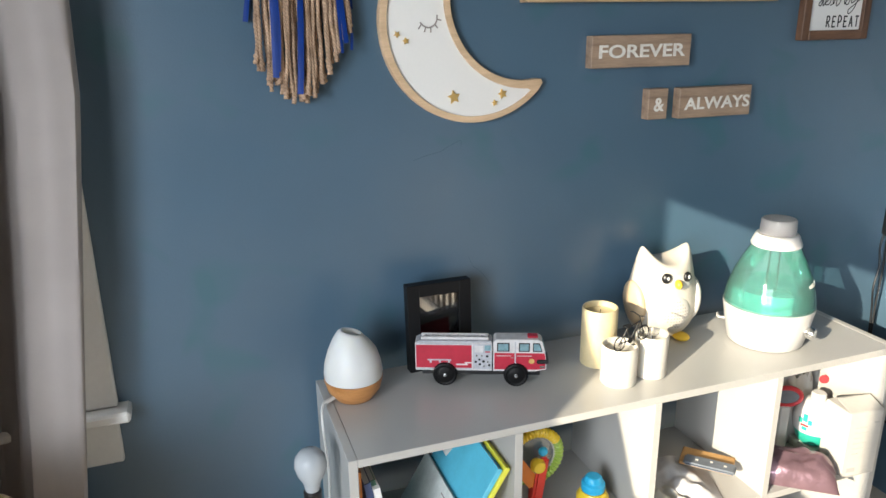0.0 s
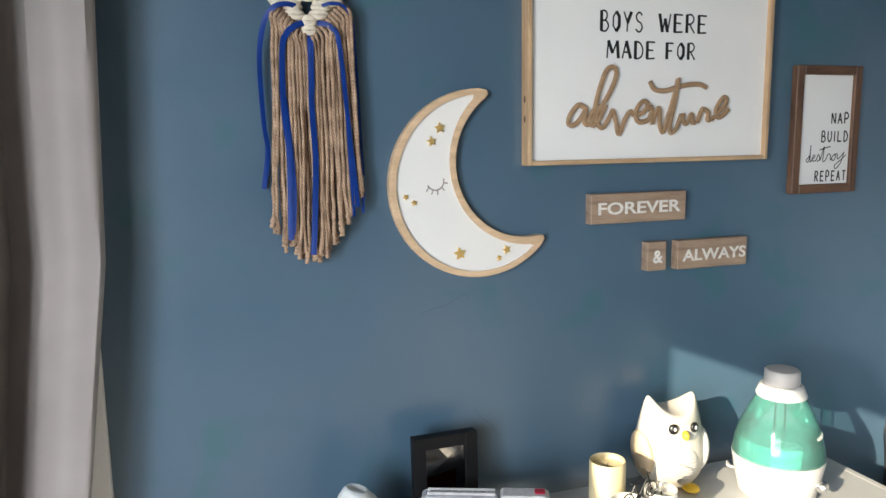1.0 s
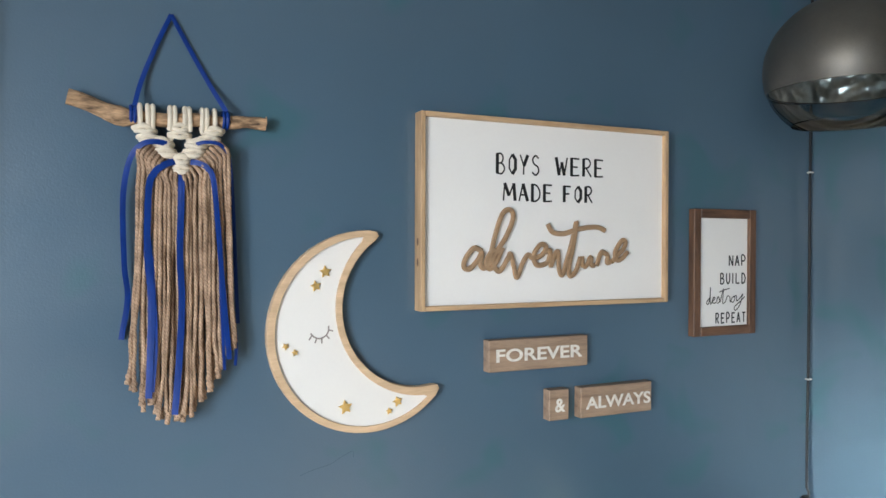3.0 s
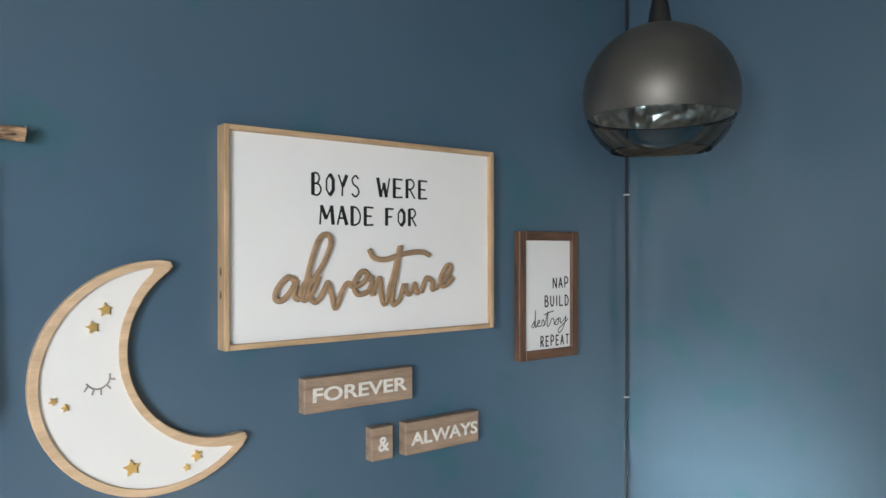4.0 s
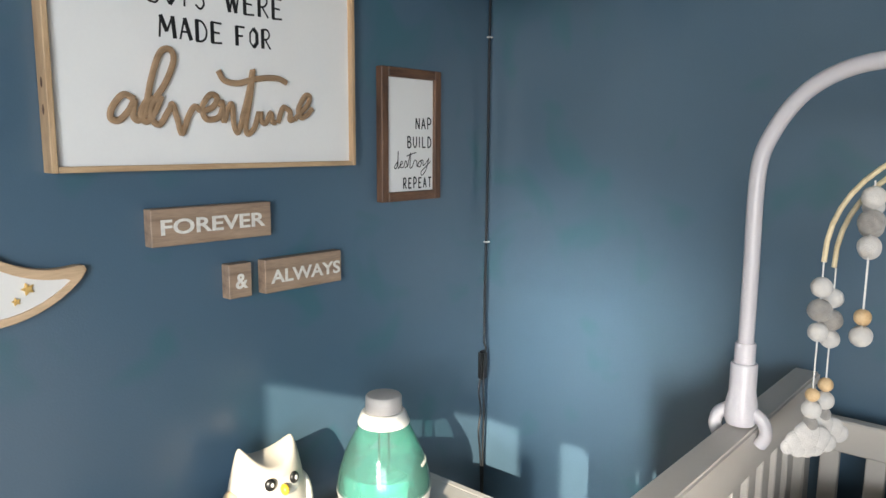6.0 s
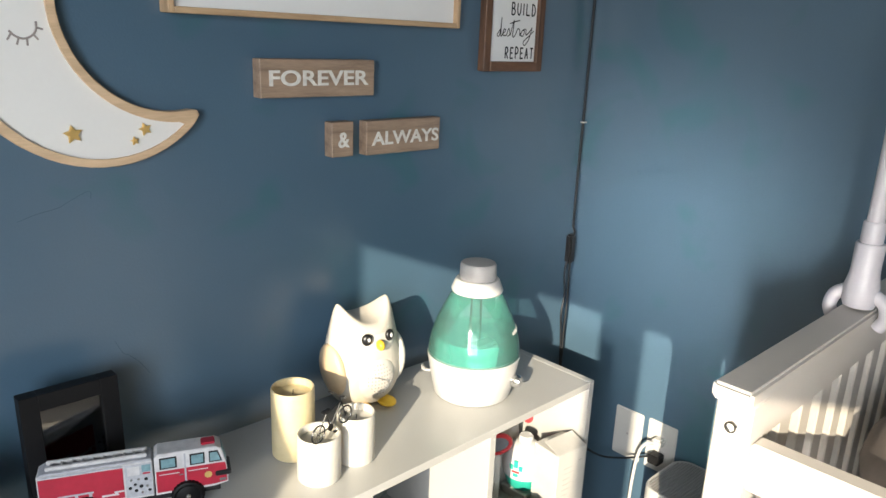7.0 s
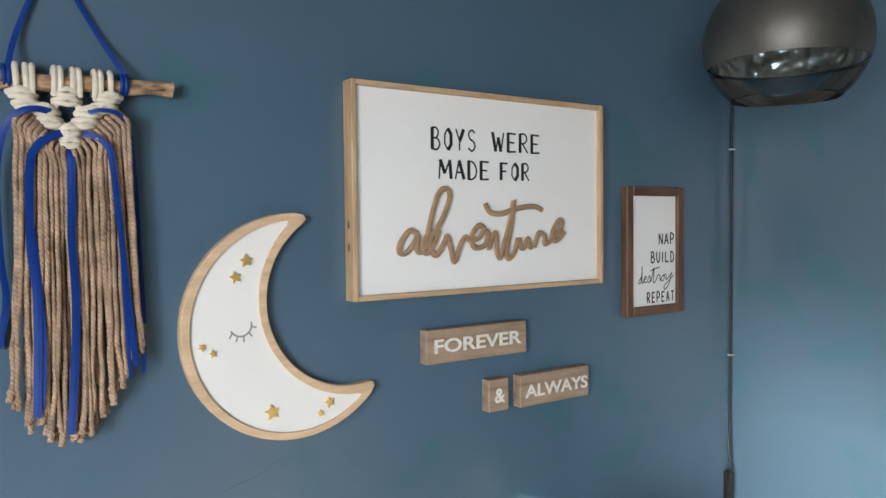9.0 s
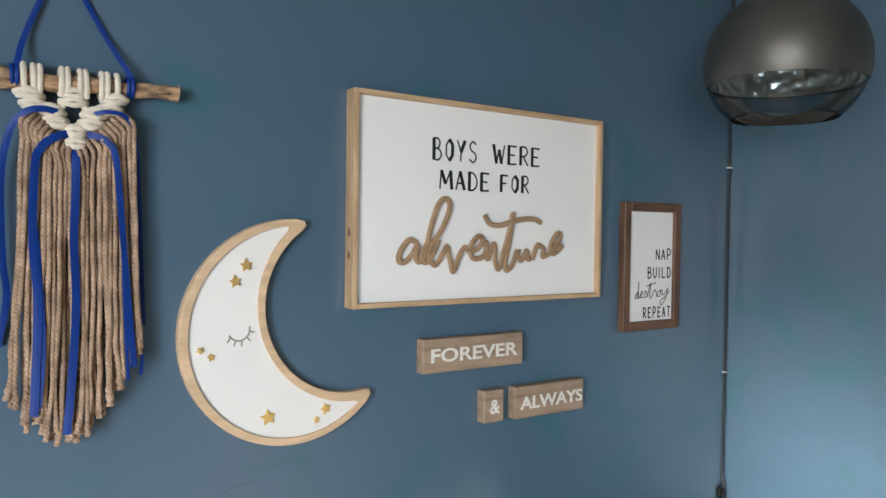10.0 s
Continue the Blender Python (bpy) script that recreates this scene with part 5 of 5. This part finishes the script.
def bedding():
    m = thing("mattress", "crib mattress with a pale fitted sheet", "mattress", 1.02, -1.505, 0.53)
    part("cover", box(-0.325, 0.325, -0.63, 0.63, 0, 0.12, 0.03, seg=3), material("pale_sheet", (0.66, 0.64, 0.62), 0.9, vary=0.06, scale=10, fine=500, bump=0.3), m, smooth=True)
    l = thing("lounger_pillow", "grey brown ring shaped baby lounger pillow in the crib", "pillow", 1.08, -1.225, 0.645)
    ring = [(0.20 * math.cos(a), 0.265 * math.sin(a), 0.082) for a in [2 * math.pi * k / 40 for k in range(41)]]
    bm = tube(ring, 0.085, 16, up=(0, 0, 1))
    for v in bm.verts:
        v.co += 0.006 * noise.noise_vector(v.co * 9)
    part("cushion", bm, material("taupe_knit", (0.22, 0.19, 0.175), 0.95, vary=0.1, scale=30, fine=700, bump=0.4), l, smooth=True)
    b = thing("baby_blanket", "crumpled white baby blanket with small grey print", "blanket", 1.05, -1.12, 0.65)
    bm = bmesh.new()
    n = 44
    g = [[bm.verts.new(((i / n - 0.5) * 0.34, (k / n - 0.5) * 0.34, 0)) for k in range(n + 1)] for i in range(n + 1)]
    for i in range(n + 1):
        for k in range(n + 1):
            v = g[i][k]
            d = math.hypot(v.co.x, v.co.y) / 0.17
            v.co.z = max(0.01, 0.17 * max(0, 1 - d * d * 0.7)) + 0.035 * noise.noise((v.co.x * 14, v.co.y * 14, 1)) + 0.014 * noise.noise((v.co.x * 34, v.co.y * 34, 5))
    for i in range(n):
        for k in range(n):
            bm.faces.new((g[i][k], g[i + 1][k], g[i + 1][k + 1], g[i][k + 1]))
    part("cloth", bm, material("white_muslin", (0.74, 0.73, 0.73), 0.95, vary=0.2, scale=55, fine=500, bump=0.3), b, smooth=True)


bedding()


# ---------------- baby mobile ----------------
def mobile():
    m = thing("crib_mobile", "baby mobile on white arm with felt balls and hoops", "mobile", 1.035, -0.834, 0.950)
    part("clamp_base", lathe([(0.0, 0.004), (0.021, 0.004), (0.0245, 0.014), (0.0240, 0.036), (0.0205, 0.054), (0.0200, 0.060), (0.0200, 0.100), (0.0185, 0.102), (0, 0.102)], 32), M_LILAC, m, "white screw clamp", smooth=True)
    for s in (-1, 1):
        jaw = tube(smooth_line([(0, s * 0.018, 0.026), (0, s * 0.034, 0.014), (0, s * 0.039, -0.006), (0, s * 0.031, -0.024)], 6), 0.010, 12, up=(1, 0, 0))
        part("jaw", jaw, M_LILAC, m, smooth=True)
    part("collar", lathe([(0.0155, 0.101), (0.0155, 0.132), (0.0140, 0.134), (0, 0.134)], 24), M_LILAC, m, smooth=True)
    arm = [(0, 0, 0.13), (0, 0, 0.25), (0.0, 0, 0.39), (-0.001, -0.016, 0.45), (-0.004, -0.055, 0.506), (-0.008, -0.11, 0.538), (-0.012, -0.18, 0.548), (-0.014, -0.30, 0.546)]
    part("arm", tube(smooth_line(arm, 10), 0.0118, 16), M_LILAC, m, "curved white arm", smooth=True)
    part("hanger", lathe([(0, 0.49), (0.016, 0.495), (0.018, 0.53), (0, 0.535)], 20), M_LILAC, m).location = (-0.014, -0.295, 0)
    # two bent hoops
    def hoop(ax, ay, bx, by, z, height):
        pts = []
        for k in range(25):
            a = math.pi * k / 24
            u = 0.5 - 0.5 * math.cos(a)
            pts.append((ax + (bx - ax) * u, ay + (by - ay) * u, z + height * math.sin(a) ** 0.9))
        part("hoop", tube(pts, 0.0036, 8), M_HOOP, m, "pale bent wood hoop", smooth=True)
        return pts
    h1 = hoop(-0.031, -0.106, -0.010, -0.50, 0.276, 0.178)
    h2 = hoop(0.020, -0.108, -0.050, -0.50, 0.262, 0.178)
    part("centre_string", tube([(-0.016, -0.30, 0.43), (-0.014, -0.295, 0.50)], 0.0012, 6), M_STRING, m)

    def ball(x, y, z, r, mat):
        g = bmesh.new()
        bmesh.ops.create_icosphere(g, subdivisions=3, radius=r * 0.86)
        for v in g.verts:
            v.co *= 1 + 0.05 * noise.noise(v.co * 120 + Vector((x * 50, z * 90, 0)))
            v.co += Vector((x, y, z))
        return g, mat

    def strand(x, y, top, items, low, cloud=False):
        part("string", tube([(x, y, top), (x, y, top - low)], 0.0012, 6), M_STRING, m)
        for dz, r, mat, name in items:
            g, mm = ball(x, y, top - dz, r, mat)
            part(name, g, mm, m, smooth=True)
        if cloud:
            g = bmesh.new()
            for cx, cz, cr in ((-0.030, -0.007, 0.013), (-0.020, -0.001, 0.018), (-0.004, 0.006, 0.023), (0.016, 0.001, 0.019), (0.030, -0.006, 0.014), (0.0, -0.008, 0.018), (0.012, -0.009, 0.016), (-0.014, -0.009, 0.016)):
                h = bmesh.new()
                bmesh.ops.create_icosphere(h, subdivisions=3, radius=cr)
                moved(h, pose(x + cx * 0.75, y - cx * 0.65, top - low - 0.012 + cz, 0, 0, -41) @ Matrix.Diagonal((1, 0.45, 1, 1)))
                merge(g, h)
            part("felt_cloud", g, M_FELTW, m, "white felt cloud", smooth=True)
    W, G, B = M_FELTW, M_FELTG, M_BEAD
    strand(-0.031, -0.106, 0.276, ((0.036, 0.0168, W, "felt_ball"), (0.069, 0.0190, G, "felt_ball"), (0.100, 0.0160, W, "felt_ball"), (0.192, 0.0115, B, "bead"), (0.213, 0.0160, W, "felt_ball"), (0.235, 0.0125, G, "felt_ball")), 0.248, True)
    strand(0.014, -0.112, 0.262, ((0.044, 0.0165, W, "felt_ball"), (0.076, 0.0180, G, "felt_ball"), (0.104, 0.0160, W, "felt_ball"), (0.173, 0.0125, B, "bead"), (0.197, 0.0160, W, "felt_ball"), (0.218, 0.0125, G, "felt_ball")), 0.232, True)
    strand(-0.026, -0.158, 0.39, ((0.022, 0.0175, W, "felt_ball"), (0.055, 0.0200, G, "felt_ball"), (0.088, 0.0175, W, "felt_ball"), (0.185, 0.0130, B, "bead"), (0.212, 0.0170, W, "felt_ball")), 0.22)
    strand(0.010, -0.152, 0.385, ((0.032, 0.0165, W, "felt_ball"), (0.060, 0.0190, G, "felt_ball"), (0.092, 0.0165, W, "felt_ball"), (0.190, 0.0120, B, "bead"), (0.214, 0.0170, W, "felt_ball")), 0.22)
    strand(-0.010, -0.50, 0.276, ((0.036, 0.0168, W, "felt_ball"), (0.069, 0.0190, G, "felt_ball")), 0.1)
    strand(-0.050, -0.50, 0.262, ((0.036, 0.0168, W, "felt_ball"), (0.069, 0.0190, G, "felt_ball")), 0.1)


mobile()


# ---------------- things in the shelf ----------------
M_CARTON = material("thin_white_card", (0.50, 0.485, 0.455), 0.6, vary=0.06, scale=18, bump=0.06)
M_CARTONINK = material("faint_grey_print", (0.44, 0.43, 0.41), 0.6, vary=0.1, scale=60)
M_NAVY = material("navy_cover", (0.03, 0.05, 0.12), 0.5, vary=0.2, scale=20)
M_ORANGE = material("orange_cover", (0.60, 0.22, 0.05), 0.5, vary=0.15, scale=20)
M_GREEN = material("dull_green_cover", (0.10, 0.22, 0.16), 0.5, vary=0.2, scale=20)
M_SKYBLUE = material("sky_blue_cover", (0.10, 0.48, 0.66), 0.4, vary=0.08, scale=20)
M_LEMON = material("lemon_cover", (0.72, 0.70, 0.07), 0.45, vary=0.08, scale=20)
M_PAPER = material("white_paper", (0.72, 0.71, 0.69), 0.7, vary=0.04, scale=20)
M_PALEBLUE = material("pale_printed_cover", (0.66, 0.69, 0.68), 0.5, vary=0.15, scale=25)
M_MAUVE = material("mauve_foil", (0.25, 0.155, 0.185), 0.28, metal=0.6, vary=0.2, scale=14, fine=45, bump=1.0)
M_BROWNPAPER = material("brown_cardboard", (0.42, 0.24, 0.09), 0.8, vary=0.1, scale=30)
M_BABYBLUE = material("pale_grey_cloth", (0.58, 0.57, 0.58), 0.95, vary=0.12, scale=25, fine=500, bump=0.4)
M_BLUEGREY = material("slate_print", (0.13, 0.15, 0.18), 0.6, vary=0.15, scale=40)
M_TOYRED = material("red_toy_plastic", (0.66, 0.04, 0.03), 0.3, vary=0.05)
M_TOYORANGE = material("orange_toy_plastic", (0.85, 0.26, 0.03), 0.3, vary=0.05)
M_TOYYELLOW = material("yellow_toy_plastic", (0.82, 0.58, 0.04), 0.3, vary=0.05)
M_TOYBLUE = material("blue_toy_plastic", (0.03, 0.42, 0.72), 0.3, vary=0.05)
M_TOYGREEN = material("green_toy_plastic", (0.28, 0.42, 0.07), 0.3, vary=0.1)
M_TEALSOLID = material("teal_plastic", (0.03, 0.42, 0.32), 0.3, vary=0.05)
M_REDSOLID = material("red_plastic", (0.50, 0.03, 0.04), 0.4, vary=0.1)


def book(label, m, w, h, t, cover, group="books"):
    """A book standing on its tail; w deep, h tall, t thick, spine towards -y."""
    b = thing("book", label, "book", group=group)
    b.matrix_basis = m
    part("cover", box(0, t * 0.12, 0, w, 0, h, 0.0008), cover, b)
    part("cover", box(t * 0.88, t, 0, w, 0, h, 0.0008), cover, b)
    part("spine", box(0, t, -0.0015, 0.0015, 0, h, 0.0006), cover, b)
    part("pages", box(t * 0.12, t * 0.88, 0.0016, w - 0.003, 0.003, h - 0.003), M_PAPER, b)
    return b


book("thin orange book standing upright", pose(-0.0905, -0.325, CELL), 0.20, 0.255, 0.008, M_ORANGE)
book("navy picture book leaning against its neighbour", pose(-0.044, -0.330, CELL, 0, -9, 0), 0.20, 0.235, 0.013, M_NAVY)
book("white board book leaning sideways", pose(-0.030, -0.335, CELL, 0, -9, 0), 0.18, 0.225, 0.012, M_PAPER)
book("dull green book leaning sideways", pose(-0.015, -0.320, CELL, 0, -13, 0), 0.20, 0.235, 0.010, M_GREEN)
book("lemon yellow folder leaning against the divider", pose(0.052, -0.344, CELL + 0.004, 0, 31, 0), 0.225, 0.244, 0.009, M_LEMON)
blue = book("sky blue booklet with a printed white corner leaning", pose(0.038, -0.342, CELL + 0.005, 0, 31, 0), 0.215, 0.243, 0.010, M_SKYBLUE)
corner = moved(prism([(0.165, 0.164), (0.210, 0.166), (0.150, 0.216)], -0.0005, 0.0), Matrix(((0, 1, 0, 0), (1, 0, 0, 0), (0, 0, 1, 0), (0, 0, 0, 1))))
part("label_corner", moved(corner, Matrix.Translation((-0.0002, 0, 0))), M_PAPER, blue, "white printed corner")
mag = book("pale printed magazine leaning before the booklets", pose(0.026, -0.345, CELL + 0.005, 0, 31, 0), 0.225, 0.142, 0.005, M_PALEBLUE)
for k in range(9):
    part("printed_line", box(-0.0005, 0.0, 0.035, 0.105 - 0.008 * (k % 3), 0.122 - k * 0.009, 0.1242 - k * 0.009), M_GREYINK, mag)


M_DISC = milky("cloudy_clear_plastic", (0.80, 0.84, 0.86), (0.55, 0.60, 0.62), 0.25)


def activity_toy():
    t = thing("activity_toy", "spinning baby toy with a yellow and green beaded ring", "toy", 0.290, -0.235, CELL)
    n = 44
    for k in range(n):
        a = 2 * math.pi * k / n
        g = lathe([(0, -0.0052), (0.0085, -0.0046), (0.0115, 0), (0.0085, 0.0046), (0, 0.0052)], 12)
        moved(g, pose(0.054 * math.cos(a), 0, 0.142 + 0.054 * math.sin(a)) @ pose(0, 0, 0, 0, -math.degrees(a), 0) @ pose(0, 0, 0, 0, 0, 0))
        part("bead", g, M_TOYYELLOW if 0.5 < a < 3.6 else M_TOYGREEN, t, smooth=True)
    ringpts = [(0.046 * math.cos(a), 0, 0.142 + 0.046 * math.sin(a)) for a in [2 * math.pi * k / 36 for k in range(37)]]
    part("clear_ring", tube(ringpts, 0.004, 8), M_WHITEPLASTIC, t, smooth=True)
    part("disc", moved(lathe([(0, 0.001), (0.045, 0.001), (0.045, -0.001), (0, -0.001)], 32), pose(0, 0, 0.142, 90)), M_DISC, t, "clear round window")
    part("bead", moved(lathe([(0, -0.009), (0.008, -0.005), (0.010, 0), (0.008, 0.005), (0, 0.009)], 14), pose(0.014, -0.010, 0.156, 90)), M_TOYBLUE, t, "blue bead", smooth=True)
    part("blade", moved(box(-0.012, 0.012, -0.012, -0.004, -0.05, 0.05, 0.005, seg=2), pose(0.004, -0.012, 0.10, 0, 8, 0)), M_TOYRED, t, "red paddle")
    part("blade", moved(box(-0.014, 0.014, -0.012, -0.004, -0.045, 0.035, 0.006, seg=2), pose(-0.028, -0.006, 0.12, 0, -35, 0)), M_TOYORANGE, t, "orange paddle")
    hub = lathe([(0, 0.012), (0.012, 0.010), (0.016, 0), (0.012, -0.010), (0, -0.012)], 20)
    part("hub", moved(hub, pose(-0.004, -0.024, 0.136, 90)), M_TOYYELLOW, t, smooth=True)
    part("stem", lathe([(0, 0.006), (0.012, 0.006), (0.010, 0.09), (0, 0.09)], 16), M_TOYRED, t, smooth=True)
    part("suction_base", lathe([(0, 0), (0.045, 0), (0.046, 0.006), (0.02, 0.02), (0, 0.022)], 28), M_BLACK, t, smooth=True)


activity_toy()


def toy_bottle():
    b = thing("toy_figure", "small yellow toy with a bright blue cap", "toy", 0.418, -0.255, CELL)
    part("body", lathe([(0, 0), (0.030, 0), (0.034, 0.006), (0.034, 0.03), (0.026, 0.045), (0, 0.047)], 28), M_TOYYELLOW, b, smooth=True)
    part("cap", lathe([(0.024, 0.046), (0.025, 0.050), (0.0245, 0.062), (0.019, 0.066), (0.018, 0.074), (0.014, 0.078), (0, 0.079)], 28), M_TOYBLUE, b, "ribbed blue cap", smooth=True)


toy_bottle()


def rumple(name, label, category, x, y, z, w, d, h, mat, seed, rz=0, n=26, puff=False):
    t = thing(name, label, category, x, y, z, rz)
    bm = bmesh.new()
    g = [[bm.verts.new(((i / n - 0.5) * w, (k / n - 0.5) * d, 0)) for k in range(n + 1)] for i in range(n + 1)]
    for i in range(n + 1):
        for k in range(n + 1):
            v = g[i][k]
            e = min(i, n - i, k, n - k) / n
            v.co.z = 0.002 + h * min(1, e * 5) * (0.65 + 0.5 * noise.noise((v.co.x * 18, v.co.y * 18, seed)) + 0.25 * noise.noise((v.co.x * 45, v.co.y * 45, seed)))
            if puff:
                a, b = 2 * i / n - 1, 2 * k / n - 1
                crease = noise.noise((v.co.x * 30, v.co.y * 70, seed))
                v.co.z = 0.002 + h * ((1 - a ** 4) * (1 - b * b)) ** 0.5 * (0.90 + 0.16 * crease)
    for i in range(n):
        for k in range(n):
            bm.faces.new((g[i][k], g[i + 1][k], g[i + 1][k + 1], g[i][k + 1]))
    rim = [g[i][0] for i in range(n + 1)] + [g[n][k] for k in range(1, n + 1)] + [g[i][n] for i in range(n - 1, -1, -1)] + [g[0][k] for k in range(n - 1, 0, -1)]
    low = [bm.verts.new((v.co.x, v.co.y, 0)) for v in rim]
    for a in range(len(rim)):
        bm.faces.new((rim[a], rim[(a + 1) % len(rim)], low[(a + 1) % len(rim)], low[a]))
    part("cloth", bm, mat, t, smooth=True)
    return t


rumple("folded_cloth", "crumpled pale grey cloth lying in the shelf", "cloth", 0.620, -0.235, CELL, 0.20, 0.18, 0.035, M_BABYBLUE, 3, -20)
rumple("muslin_cloth", "rumpled cream cloth at the front of the shelf", "cloth", 0.560, -0.300, CELL, 0.11, 0.09, 0.045, M_WAX, 9, 10)
pk = thing("package", "brown cardboard wrap with a slate printed band on the cloth", "package", 0.706, -0.262, CELL + 0.036, -46)
part("wrap", box(-0.062, 0.050, -0.020, 0.048, 0, 0.006, 0.002), M_BROWNPAPER, pk)
part("printed_band", box(-0.052, 0.056, -0.030, 0.008, 0.0062, 0.015, 0.004, seg=2), M_BLUEGREY, pk, "slate coloured printed band")
for k, x in enumerate((-0.025, 0.005, 0.034)):
    part("printed_spot", box(x - 0.003, x + 0.003, -0.014 + 0.004 * (k % 2), -0.008 + 0.004 * (k % 2), 0.0151, 0.0155), M_WHITEINK, pk)


def pump_bottle():
    b = thing("lotion_bottle", "round white lotion bottle with teal bottom and printed leaf", "bottle", 1.018, -0.244, CELL + 0.022)
    part("bottle_body", lathe([(0.046, 0.034), (0.049, 0.050), (0.0475, 0.072), (0.040, 0.092), (0.027, 0.105), (0.017, 0.110), (0, 0.110)], 40), M_WHITEPLASTIC, b, smooth=True)
    part("bottle_bottom", lathe([(0, 0), (0.030, 0), (0.038, 0.010), (0.046, 0.0339)], 40), M_TEALSOLID, b, "teal bottom band", smooth=True)
    part("cap", lathe([(0.0165, 0.1102), (0.0165, 0.122), (0.014, 0.125), (0, 0.125)], 24), M_WHITEPLASTIC, b, "white cap", smooth=True)
    for da, z, w, h, mat in ((0, 0.075, 0.0050, 0.009, M_TEALSOLID), (13, 0.066, 0.0045, 0.006, M_TEALSOLID), (-13, 0.066, 0.0045, 0.006, M_TEALSOLID), (0, 0.056, 0.0090, 0.0022, M_REDSOLID), (0, 0.048, 0.0060, 0.004, M_TEALSOLID)):
        a = radians(-163 + da)
        part("printed_leaf", moved(box(-w, w, -0.0006, 0.0004, -h, h), pose(0.0488 * math.cos(a), 0.0488 * math.sin(a), z, 0, 0, math.degrees(a) + 90)), mat, b)
    part("stand", box(-0.035, 0.035, -0.035, 0.035, -0.022, 0, 0.002), M_CARTON, b)


pump_bottle()


def carton():
    c = thing("carton", "white carton with small grey printing in the shelf", "box", 1.000, -0.318, CELL, -6)
    part("body", box(-0.010, 0.076, -0.042, 0.030, 0, 0.158, 0.0012), M_CARTON, c)
    part("flap", moved(box(-0.009, 0.075, 0, 0.045, 0, 0.0012), pose(0, -0.041, 0.1585, 18)), M_CARTON, c)
    for k in range(6):
        w = (0.030, 0.036, 0.022, 0.034, 0.028, 0.018)[k]
        part("printed_line", box(0.008, 0.008 + w, -0.0426, -0.0421, 0.120 - k * 0.013, 0.1218 - k * 0.013), M_CARTONINK, c)
    part("printed_line", box(0.055, 0.068, -0.0426, -0.0421, 0.128, 0.131), M_CARTONINK, c)
    part("stripe_code", box(0.002, 0.024, -0.0426, -0.0421, 0.010, 0.020), M_GREYPLASTIC, c)


carton()
pouch = rumple("foil_pouch", "crumpled mauve foil pouch on the shelf board", "pouch", 0.895, -0.312, CELL, 0.175, 0.105, 0.066, M_MAUVE, 4, -38, puff=True)
bag = rumple("plastic_bag", "white plastic bag with a red oval label", "bag", 1.000, -0.140, CELL, 0.17, 0.13, 0.24, M_CARTON, 21, 0)
ov = [(0.016 * math.cos(a), 0.010 * math.sin(a)) for a in [2 * math.pi * k / 20 for k in range(20)]]
part("oval_label", moved(prism(ov, -0.0015, 0.0), pose(0.070, -0.066, 0.152, -18, 12, 0)), M_REDSOLID, bag, "red oval label")
rf = thing("toy_mirror", "red plastic toy mirror standing in the shelf", "toy", 0.950, -0.215, CELL + 0.105, -25)
ringpts = [(0.034 * math.cos(a), 0, 0.03 + 0.022 * math.sin(a)) for a in [2 * math.pi * k / 24 for k in range(25)]]
part("ring", tube(ringpts, 0.006, 8), M_REDSOLID, rf, smooth=True)
part("lens", prism([(0.030 * math.cos(2 * math.pi * k / 24), 0.03 + 0.018 * math.sin(2 * math.pi * k / 24)) for k in range(24)], -0.003, 0.003), M_BLUEGREY, rf)
part("stand", box(-0.012, 0.012, -0.008, 0.008, -0.105, 0.006, 0.003), M_WHITEPLASTIC, rf)


# ---------------- beside the shelf ----------------
def bulb_lamp():
    l = thing("bulb_lamp", "frosted white bulb on a slim black stand beside the shelf", "lamp", -0.162, -0.300, 0)
    part("bulb", lathe([(0.012, 0.548), (0.0135, 0.556), (0.016, 0.566), (0.0235, 0.580), (0.0275, 0.596), (0.0255, 0.611), (0.018, 0.621), (0.008, 0.6255), (0, 0.6262)], 32), M_BULB, l, "frosted white bulb", smooth=True)
    part("socket", lathe([(0, 0.505), (0.014, 0.505), (0.0155, 0.515), (0.0155, 0.545), (0.0125, 0.5485), (0, 0.5485)], 24), M_BLACK, l, smooth=True)
    part("stem", tube([(0, 0, 0.02), (0, 0, 0.506)], 0.005, 10), M_BLACK, l)
    part("base", lathe([(0, 0), (0.05, 0), (0.05, 0.012), (0.01, 0.022), (0, 0.022)], 28), M_BLACK, l, smooth=True)


bulb_lamp()


def basket():
    b = thing("basket", "tall round basket with a brass coloured rim ring", "basket", -0.675, -0.400, 0)
    m = material("woven_seagrass", (0.33, 0.24, 0.13), 0.9, vary=0.3, scale=40, fine=200, bump=0.6)
    part("body", lathe([(0, 0.0), (0.10, 0.0), (0.105, 0.01), (0.115, 0.66), (0.111, 0.66), (0.101, 0.012), (0, 0.012)], 36), m, b, smooth=True)
    pts = [(0.112 * math.cos(a), 0, 0.640 + 0.112 * math.sin(a)) for a in [math.pi * k / 24 for k in range(25)]]
    part("handle", tube(pts, 0.008, 10), material("aged_brass", (0.45, 0.32, 0.10), 0.4, metal=0.6, vary=0.15), b, "aged brass coloured hoop handle", smooth=True)


basket()


# hairline scuffs on the paint
wall = bpy.data.objects["wall_north"]
M_SCUFF = material("scuffed_paint", (0.056, 0.104, 0.152), 0.6, vary=0.2)
for pts in (((0.124, 1.038), (0.150, 1.046), (0.180, 1.052), (0.196, 1.060), (0.224, 1.072), (0.226, 1.060)), ((0.241, 0.823), (0.252, 0.800), (0.262, 0.792), (0.278, 0.775), (0.293, 0.751))):
    part("scuff", tube(smooth_line([(x, -0.0002, z) for x, z in pts], 5), 0.0005, 5, flat=0.4), M_SCUFF, wall)
